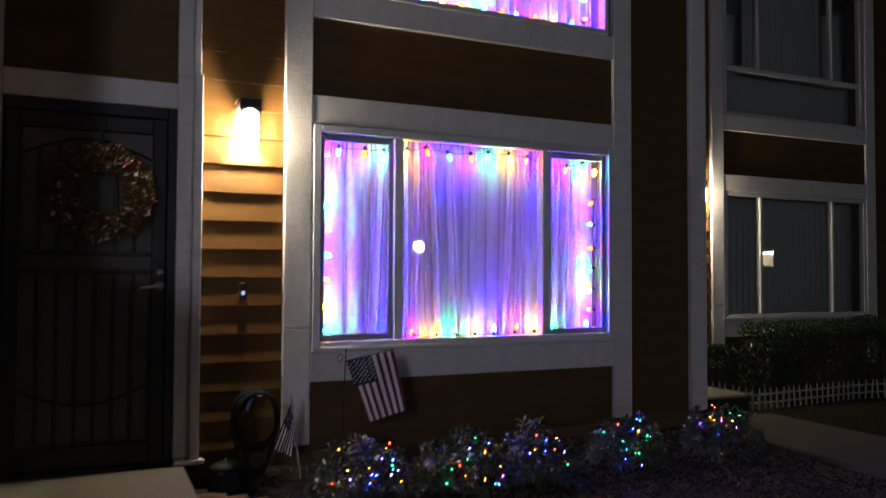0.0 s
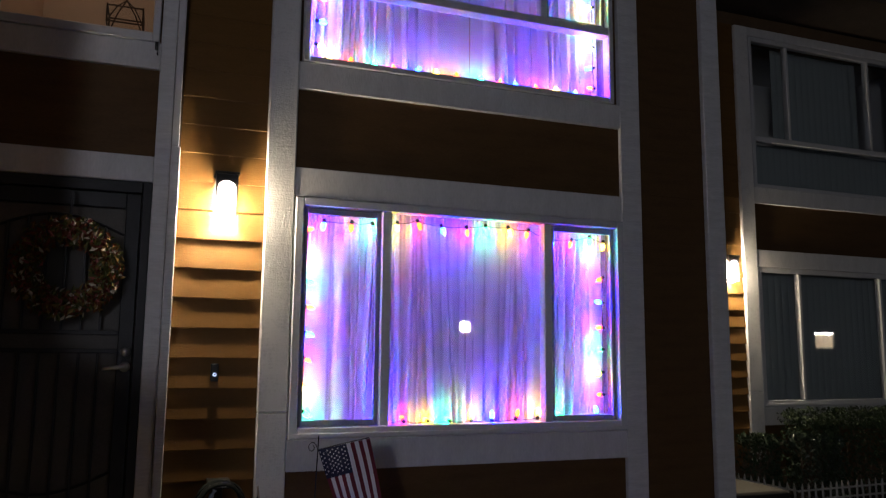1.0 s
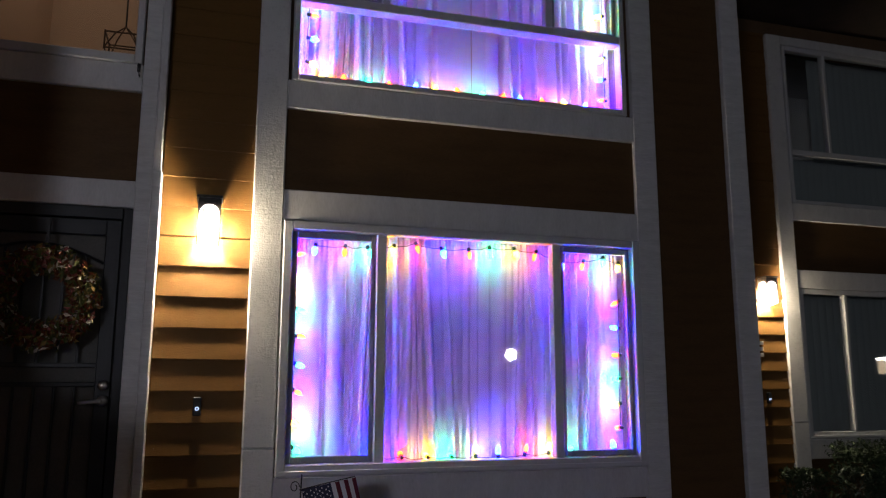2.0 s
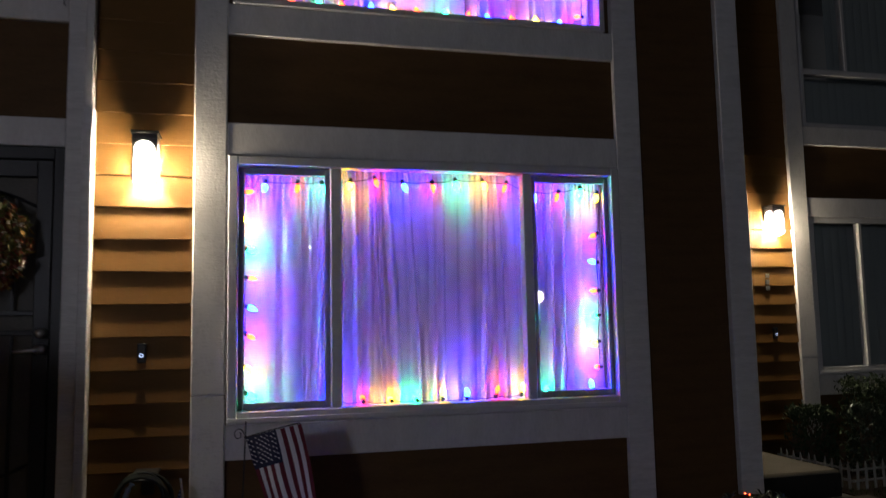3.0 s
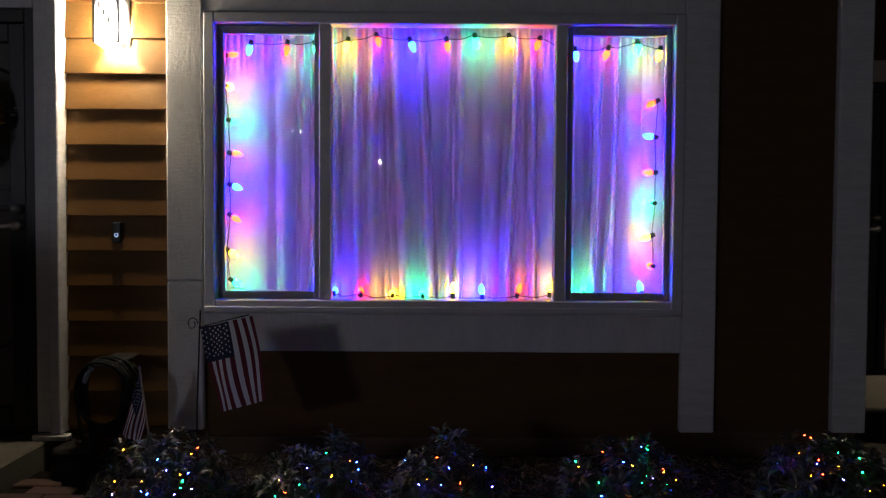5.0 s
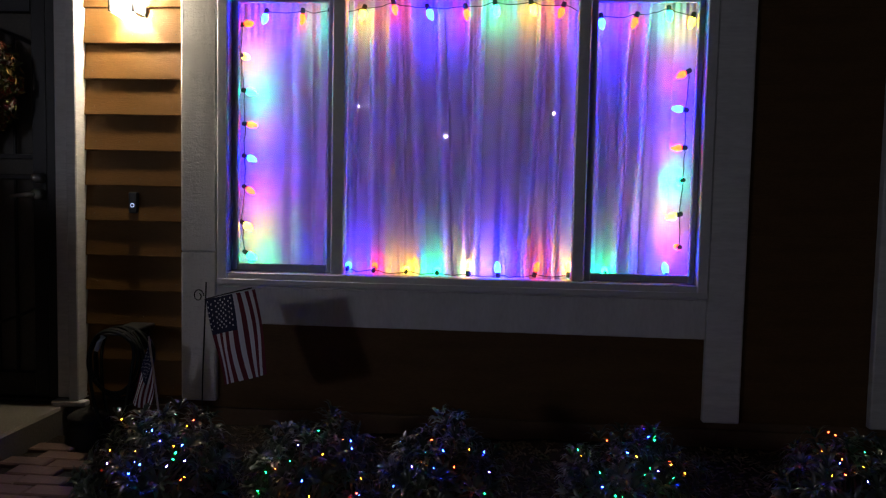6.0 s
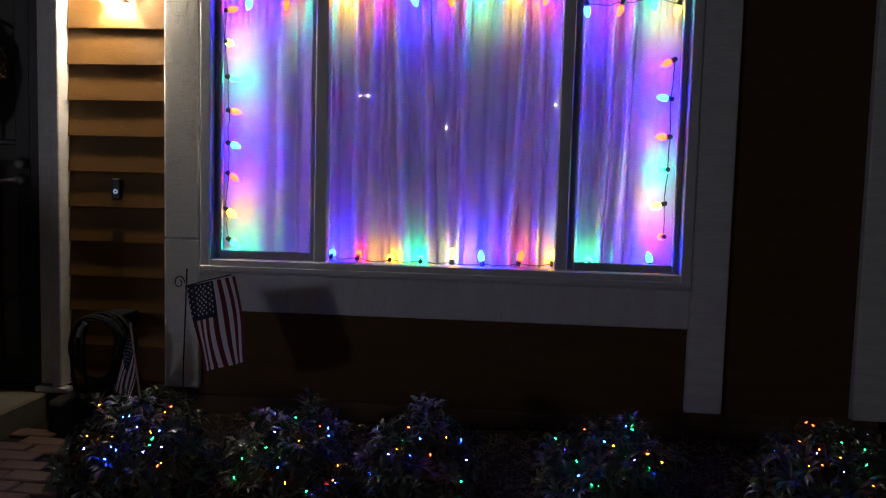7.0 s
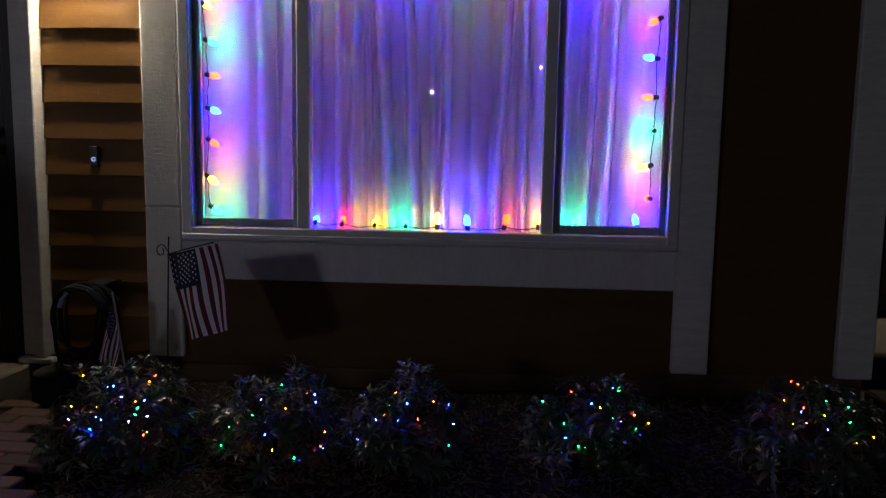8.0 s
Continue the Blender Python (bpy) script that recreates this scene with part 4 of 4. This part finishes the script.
part("frame", fr.mesh("frame", M_BRONZE), pend)
point_light("stair_light", (-0.1, 5.6, 4.6), 2.4, (1.0, 0.82, 0.66), 0.06)

hook = thing("wall_hook", "small black metal hook on the white trim", "hook", (0.405, FACE - 0.004, 3.0))
part("plate", Shape().box(-0.009, 0.009, -0.006, 0.0, -0.02, 0.03, 0.002).mesh("plate", M_BLACK), hook)
part("arm", Shape().tube([(0, -0.006, 0.0), (0.002, -0.025, -0.02), (0.006, -0.028, -0.045), (0.008, -0.018, -0.055)], 0.004, 6).mesh("arm", M_BLACK), hook)

# ---- flags ----


def flag(name, label, corners, nx, ny, wave, parent=None):
    """A hanging striped flag between four corners (top left, top right, bottom right, bottom left)."""
    tl, tr, br, bl = [Vector(c) for c in corners]
    cols, rows_n = nx * 13, ny
    v, f, ind = [], [], []
    n = (tr - tl).cross(bl - tl).normalized()
    for i in range(cols + 1):
        for j in range(rows_n + 1):
            a, b = i / cols, j / rows_n
            p = tl.lerp(tr, a).lerp(bl.lerp(br, a), b)
            v.append(p + n * wave * (math.sin(a * 9 + b * 2.2) * (0.4 + 0.6 * b) + 0.5 * math.sin(a * 4 - b * 5)))
    for i in range(cols):
        for j in range(rows_n):
            k = i * (rows_n + 1) + j
            f.append((k, k + 1, k + rows_n + 2, k + rows_n + 1))
            stripe = i // nx
            ind.append(2 if stripe < 7 and j < rows_n * 0.4 else (0 if stripe % 2 == 0 else 1))
    cl = part("cloth", mesh_of("cloth", v, f, [M_RED, M_WHITE, M_BLUE], True, ind), parent, label)
    st = Shape()
    for a in range(9):
        for b in range(6 if a % 2 == 0 else 5):
            i = int(cols * 7 / 13 * (a + 0.7) / 9.4)
            j = rows_n * 0.4 * (b + (0.6 if a % 2 == 0 else 1.1)) / 6.2
            p = Vector(v[i * (rows_n + 1) + int(j)]).lerp(Vector(v[i * (rows_n + 1) + int(j) + 1]), j % 1)
            r = (tr - tl).length * 0.021
            e1, e2 = (tr - tl).normalized(), (bl - tl).normalized()
            pts = []
            for k in range(10):
                q = r * (1 if k % 2 == 0 else 0.42)
                w = math.pi * k / 5
                pts.append(p - n * 0.0035 + e1 * q * math.sin(w) - e2 * q * math.cos(w))
            st.add(pts + [p - n * 0.004], [(k, (k + 1) % 10, 10) for k in range(10)])
    part("stars", st.mesh("stars", M_WHITE), cl)
    return cl


gf = thing("garden_flag", "small striped and starred garden flag hanging on a black wire stake", "flag")
flag("flag", "", ((1.335, 4.31, 0.752), (1.588, 4.2, 0.815), (1.662, 4.17, 0.475), (1.437, 4.22, 0.405)), 3, 26, 0.015, gf)
stake = [(1.315, 4.31, 0.03), (1.32, 4.31, 0.4), (1.336, 4.31, 0.825)]
part("stake", Shape().tube(stake, 0.0035, 6).mesh("stake", M_BLACK), gf)
part("arm", Shape().tube([(1.328, 4.313, 0.75), (1.45, 4.247, 0.787), (1.578, 4.178, 0.822)], 0.003, 6).mesh("arm", M_BLACK), gf)
curl = [(1.33 - 0.028 + 0.024 * math.cos(a) * (1 - a / 12), 4.31, 0.765 + 0.03 * math.sin(a) * (1 - a / 12)) for a in (0.35 * k for k in range(22))]
part("scroll", Shape().tube(curl, 0.0025, 6).mesh("scroll", M_BLACK), gf)

sf = thing("stick_flag", "small striped flag drooping from a pale wooden stick by the wall", "flag")
part("stick", Shape().tube([(1.104, 4.4, 0.05), (1.07, 4.4, 0.32), (1.038, 4.4, 0.565)], 0.005, 8).mesh("stick", M_STICK), sf)
flag("flag", "", ((1.04, 4.393, 0.525), (1.066, 4.393, 0.35), (1.05, 4.4, 0.215), (0.945, 4.41, 0.262)), 2, 16, 0.014, sf)

# ---- hose ----
hose = thing("garden_hose", "dark green garden hose coiled on a wall hanger", "hose", (0.858, 4.47, 0.44))
r = random.Random(3)
for k in range(6):
    rx, rz, dy = 0.122 + 0.012 * r.uniform(-1, 1), 0.142 + 0.008 * r.uniform(-1, 1), -0.045 + 0.018 * k
    part("loop", Shape().tube([(rx * math.cos(a) + 0.004 * math.sin(3 * a + k), dy + 0.006 * math.sin(2 * a + k), rz * math.sin(a) - 0.012 * k * (math.sin(a) < 0)) for a in (2 * math.pi * j / 36 for j in range(36))], 0.0075, 8, closed=True).mesh("loop", M_HOSE, True), hose)
for k, (low, wide_, dy) in enumerate(((-0.33, 0.1, -0.06), (-0.37, 0.125, 0.07))):
    ring = [(wide_ * math.cos(a) + 0.01 * math.sin(2 * a + k), dy + 0.012 * math.sin(3 * a), (0.14 if math.sin(a) > 0 else -low) * math.sin(a)) for a in (2 * math.pi * j / 40 for j in range(40))]
    part("loop", Shape().tube(ring, 0.0075, 8, closed=True).mesh("loop", M_HOSE, True), hose)
part("tail", Shape().tube([(0.09, -0.03, -0.1), (0.05, -0.05, -0.25), (-0.05, -0.03, -0.34), (-0.14, 0.02, -0.36)], 0.0085, 8).mesh("tail", M_HOSE, True), hose)
part("nozzle", Shape().tube([(-0.035, -0.06, 0.115), (-0.05, -0.065, 0.09), (-0.065, -0.068, 0.05)], 0.014, 10, 0.01).mesh("nozzle", M_NOZZLE, True), hose, "pale blue plastic spray nozzle")
hb = Shape().box(-0.06, 0.06, -0.06, 0.25, 0.118, 0.13, 0.004).box(-0.03, 0.03, 0.235, 0.255, 0.0, 0.117, 0.004)
part("hanger", hb.mesh("hanger", M_BLACK), hose)
reel = thing("hose_cover", "black rounded cover standing in the corner by the porch", "hose cover", (0.7, 4.5, 0.02))
part("body", Shape().lathe([(0.095, 0), (0.1, 0.015), (0.095, 0.1), (0.08, 0.14)], 26).mesh("body", M_RISER, True), reel)
part("lid", Shape().lathe([(0.092, 0.138), (0.09, 0.15), (0.06, 0.168), (0.015, 0.176), (0.012, 0.19), (0.002, 0.192)], 26).mesh("lid", M_RISER, True), reel)

# ---- shrubs with mini lights ----
mini_meshes = [Shape().lathe([(0.0005, 0.008), (0.0016, 0.0062), (0.0021, 0.002), (0.0019, 0.0)], 8).mesh("mini_bulb", m, True) for m in M_MINIS]


def shrub(cx, cy, rx, ry, h, seed, count, lights):
    r = random.Random(seed)
    z0 = bed_height(cx, cy)
    leaves, twigs = Shape(), Shape()
    tips = []
    for _ in range(count):
        a, e = r.uniform(0, 2 * math.pi), math.asin(r.uniform(0.02, 1.0))
        k = r.uniform(0.72, 1.08) * (1 + 0.16 * noise.noise(Vector((math.cos(a) * 2 + seed, math.sin(a) * 2, e * 2))))
        d = Vector((math.cos(a) * math.cos(e) * rx, math.sin(a) * math.cos(e) * ry, math.sin(e) * h * 0.92 + 0.03)) * k
        tips.append(d)
        out = Vector((d.x / rx, d.y / ry, d.z / h + 0.35)).normalized()
        out = (out + Vector((r.uniform(-0.3, 0.3), r.uniform(-0.3, 0.3), r.uniform(-0.1, 0.3)))).normalized()
        side = out.orthogonal().normalized()
        other = out.cross(side)
        turn = r.uniform(0, 6.3)
        n = r.randint(10, 14)
        for q in range(n):
            w = turn + 2 * math.pi * q / n + r.uniform(-0.2, 0.2)
            spread = r.uniform(0.45, 1.35)
            dirv = (out * math.cos(spread) + (side * math.cos(w) + other * math.sin(w)) * math.sin(spread)).normalized()
            l, wd = r.uniform(0.05, 0.085), r.uniform(0.0055, 0.009)
            across = dirv.cross(out)
            across = across.normalized() if across.length > 0.01 else side
            up = across.cross(dirv)
            base = d + out * 0.004
            low, mid = base + dirv * l * 0.34 + up * 0.004, base + dirv * l * 0.72 + up * 0.004
            tip = base + dirv * l - up * 0.01 - Vector((0, 0, 0.006))
            edge = up * 0.0025
            leaves.add([base, low + across * wd * 0.75 + edge, low, low - across * wd * 0.75 + edge, mid + across * wd + edge, mid, mid - across * wd + edge, tip],
                       [(0, 1, 2), (0, 2, 3), (1, 4, 5, 2), (2, 5, 6, 3), (4, 7, 5), (5, 7, 6)])
        if r.random() < 0.35:
            foot = Vector((r.uniform(-0.03, 0.03), r.uniform(-0.03, 0.03), -0.02))
            twigs.tube([foot, foot.lerp(d, 0.5) + Vector((r.uniform(-0.02, 0.02), r.uniform(-0.02, 0.02), 0.02)), d], 0.005, 5, 0.002)
    s = thing("shrub", "low evergreen shrub with whorls of narrow glossy leaves", "shrub", (cx, cy, z0), group="shrubs under the window")
    part("foliage", leaves.mesh("foliage", M_LEAF, True), s)
    part("stem", twigs.mesh("stem", M_TWIG), s)
    st = thing("string_lights", "dark wire with tiny multicoloured lights on a shrub", "string lights", (cx, cy, z0), group="mini lights on the shrubs")
    path = []
    for dx, dz, c in lights:
        dy = -0.97 * ry * math.sqrt(1 - min(0.98, (dx / rx / 1.05) ** 2 + (dz / h / 1.08) ** 2))
        p = Vector((dx, dy, max(0.02, dz)))
        path.append(p)
        m = Matrix.Translation(p) @ Euler((r.uniform(-1, 1.5), r.uniform(-1.5, 1.5), 0)).to_matrix().to_4x4()
        part("mini_bulb", mini_meshes[c], st, m=m)
    path.sort(key=lambda p: (round(p.z / 0.09), p.x if round(p.z / 0.09) % 2 else -p.x))
    part("wire", Shape().tube(path, 0.0014, 4).mesh("wire", M_WIRE), st)


# lights on each shrub: across from its middle, height, colour
LIGHTS = [
    [(-0.13, 0.3, 1), (0.01, 0.29, 3), (0.03, 0.29, 3), (0.15, 0.31, 0), (0.13, 0.29, 1), (0.12, 0.24, 1), (0.13, 0.22, 2), (0.13, 0.22, 2), (0.13, 0.2, 2), (-0.01, 0.23, 1), (-0.11, 0.22, 1), (0.17, 0.14, 1), (0.02, 0.19, 3), (-0.0, 0.2, 3), (-0.19, 0.16, 0), (0.11, 0.18, 4), (0.16, 0.19, 4), (0.16, 0.13, 0), (0.14, 0.24, 3), (0.07, 0.26, 4), (-0.01, 0.16, 3), (-0.11, 0.18, 4)],
    [(-0.02, 0.27, 4), (0.04, 0.31, 2), (0.13, 0.27, 0), (0.16, 0.24, 3), (0.15, 0.26, 3), (0.07, 0.24, 1), (-0.12, 0.22, 1), (-0.09, 0.19, 0), (-0.13, 0.17, 2), (0.01, 0.16, 3), (-0.07, 0.14, 1), (-0.16, 0.1, 2), (0.04, 0.11, 1), (0.11, 0.08, 2), (0.14, 0.07, 4), (0.19, 0.1, 0), (0.2, 0.09, 3), (0.2, 0.14, 1), (0.17, 0.2, 3), (-0.04, 0.22, 2)],
    [(-0.16, 0.26, 3), (-0.05, 0.25, 2), (-0.04, 0.29, 0), (0.01, 0.26, 3), (-0.07, 0.22, 1), (-0.02, 0.21, 3), (0.05, 0.21, 0), (0.15, 0.23, 3), (0.17, 0.17, 4), (0.13, 0.13, 0), (0.16, 0.11, 2), (-0.17, 0.11, 3), (-0.1, 0.11, 1), (-0.1, 0.2, 4), (0.1, 0.26, 1)],
    [(-0.19, 0.24, 2), (-0.18, 0.22, 1), (-0.15, 0.21, 4), (-0.09, 0.28, 0), (-0.02, 0.26, 3), (0.01, 0.25, 1), (0.06, 0.3, 3), (0.08, 0.29, 2), (0.13, 0.25, 4), (0.13, 0.23, 0), (0.13, 0.22, 1), (0.05, 0.22, 2), (0.03, 0.2, 2), (0.08, 0.21, 4), (0.1, 0.19, 1), (0.13, 0.18, 2), (0.15, 0.17, 3), (0.19, 0.18, 1), (-0.12, 0.19, 2), (-0.12, 0.15, 3), (-0.07, 0.13, 2), (-0.05, 0.13, 2), (-0.13, 0.1, 3), (-0.04, 0.06, 4)],
    [(-0.12, 0.34, 0), (-0.09, 0.33, 0), (-0.22, 0.23, 3), (-0.21, 0.23, 0), (-0.14, 0.27, 1), (-0.13, 0.25, 1), (-0.1, 0.25, 3), (-0.09, 0.26, 0), (-0.01, 0.29, 2), (-0.13, 0.21, 1), (-0.15, 0.17, 3), (-0.09, 0.22, 0), (-0.03, 0.25, 1), (-0.03, 0.21, 4), (0.06, 0.27, 2), (0.05, 0.23, 2), (0.06, 0.17, 1), (0.14, 0.18, 1)],
]
for k, (cx, cy, rx, ry, h) in enumerate(((1.3, 3.93, 0.26, 0.24, 0.31), (1.9, 3.93, 0.23, 0.22, 0.31), (2.39, 3.97, 0.2, 0.2, 0.31), (3.08, 4.0, 0.24, 0.22, 0.27), (3.9, 4.03, 0.24, 0.22, 0.29))):
    shrub(cx, cy, rx, ry, h, 20 + k, 95, LIGHTS[k])

# ---- the neighbour's front garden ----


def leaf_mass(name, label, category, place, size, count, seed, leaf, mat):
    r = random.Random(seed)
    s, inner = Shape(), Shape()
    for _ in range(count):
        p = Vector((r.uniform(-1, 1), r.uniform(-1, 1), r.uniform(0, 1)))
        edge = r.choice((0, 1, 2))
        if edge == 0:
            p.x = r.choice((-1, 1)) * r.uniform(0.85, 1.03)
        elif edge == 1:
            p.y = -r.uniform(0.8, 1.05)
        else:
            p.z = r.uniform(0.85, 1.05)
        c = Vector((p.x * size[0], p.y * size[1], p.z * size[2]))
        c += Vector((0, 0, 0.07)) * noise.noise(c * 3) + Vector((0.03, 0.05, 0)) * noise.noise(c * 5)
        m = Matrix.Translation(c) @ Euler((r.uniform(-1.2, 1.2), r.uniform(-1.2, 1.2), r.uniform(0, 6.3))).to_matrix().to_4x4()
        l, w = leaf * r.uniform(0.7, 1.3), leaf * r.uniform(0.3, 0.5)
        s.add([m @ Vector(q) for q in ((-l, 0, 0), (0, w, 0.004), (l, 0, -0.004), (0, -w, 0.004))], [(0, 1, 2), (0, 2, 3)])
    for _ in range(40):
        x, y = r.uniform(-0.9, 0.9) * size[0], r.uniform(-0.6, 0.6) * size[1]
        inner.tube([(x, y, -0.03), (x + r.uniform(-0.05, 0.05), y, size[2] * 0.5), (x + r.uniform(-0.12, 0.12), y + r.uniform(-0.1, 0.1), size[2] * 0.93)], 0.008, 5, 0.003)
    ob = thing(name, label, category, place)
    part("foliage", s.mesh("foliage", mat), ob)
    part("stem", inner.mesh("stem", M_TWIG), ob)


leaf_mass("hedge", "dark clipped hedge under the neighbour's window", "hedge", (7.66, 6.05, 0), (1.28, 0.28, 0.72), 11000, 2, 0.024, M_HEDGE)
leaf_mass("bush", "small dark leafy bush beside the neighbour's porch", "bush", (5.98, 6.22, 0), (0.16, 0.13, 0.5), 900, 3, 0.03, M_HEDGE)
leaf_mass("bush", "loose leafy bush with pale blooms by the picket fence", "bush", (6.4, 5.95, 0), (0.18, 0.18, 0.52), 1100, 4, 0.03, M_LEAF)

fence = thing("fence", "low white plastic picket garden fence", "fence")
run = [Vector((5.72, 6.33, 0)), Vector((5.75, 5.5, 0)), Vector((6.6, 5.56, 0)), Vector((7.25, 5.6, 0)), Vector((8.9, 5.45, 0))]
pick = mesh_of("picket", [(-0.011, 0, -0.02), (0.011, 0, -0.02), (0.011, 0, 0.15), (0, 0, 0.185), (-0.011, 0, 0.15), (-0.011, 0.006, -0.02), (0.011, 0.006, -0.02), (0.011, 0.006, 0.15), (0, 0.006, 0.185), (-0.011, 0.006, 0.15)],
               [(0, 1, 2, 3, 4), (9, 8, 7, 6, 5), (0, 5, 6, 1), (1, 6, 7, 2), (2, 7, 8, 3), (3, 8, 9, 4), (4, 9, 5, 0)], M_FENCE)
for a, b in zip(run, run[1:]):
    d = b - a
    ang = math.degrees(math.atan2(d.y, d.x))
    n = max(2, round(d.length / 0.085))
    for k in range(n):
        p = a.lerp(b, (k + 0.5) / n)
        part("picket", pick, fence, m=pose(p.x, p.y, 0, random.uniform(-4, 4), random.uniform(-4, 4), ang))
    for z in (0.035, 0.115):
        me = Shape().box(0, d.length, 0.006, 0.011, z, z + 0.016).mesh("rail", M_FENCE)
        part("rail", me, fence, m=pose(a.x, a.y, 0, 0, 0, ang))

rng = random.Random(9)
s = Shape()
for _ in range(9000):
    x, y = rng.uniform(5.64, 9.4), rng.uniform(2.4, 5.55)
    h, a, w = rng.uniform(0.025, 0.055), rng.uniform(0, 6.3), 0.003
    lean = Vector((rng.uniform(-0.02, 0.02), rng.uniform(-0.02, 0.02), h))
    p, o = Vector((x, y, -0.03)), Vector((math.cos(a) * w, math.sin(a) * w, 0))
    s.add([p - o, p + o, p + lean], [(0, 1, 2)])
tagged(part("grass", s.mesh("grass", M_GRASS)), "short dark lawn beside the walkway", "grass", kind="stuff")
lawn = part("lawn", Shape().box(5.63, 9.6, 2.3, 6.4, -0.08, -0.022).mesh("lawn", M_SOIL))
tagged(lawn, "dark soil below the lawn", "lawn", kind="structure")

# ---- paver bricks ----
pav = Shape().box(-0.098, 0.098, -0.047, 0.047, -0.06, 0.0, 0.006).mesh("brick", M_BRICK)
rng = random.Random(4)
for j in range(21):
    y = 4.4 - 0.1 * j
    for i in range(5):
        x = 0.592 + 0.202 * i - (0.1 if j % 2 else 0)
        if x < 0.58 or x + 0.06 > paving_edge(y) or x > 1.2:
            continue
        part("brick", pav, brick_path, m=pose(x, y, 0.05 + rng.uniform(-0.004, 0.004), rng.uniform(-1, 1), rng.uniform(-1, 1), rng.uniform(-1.2, 1.2)))
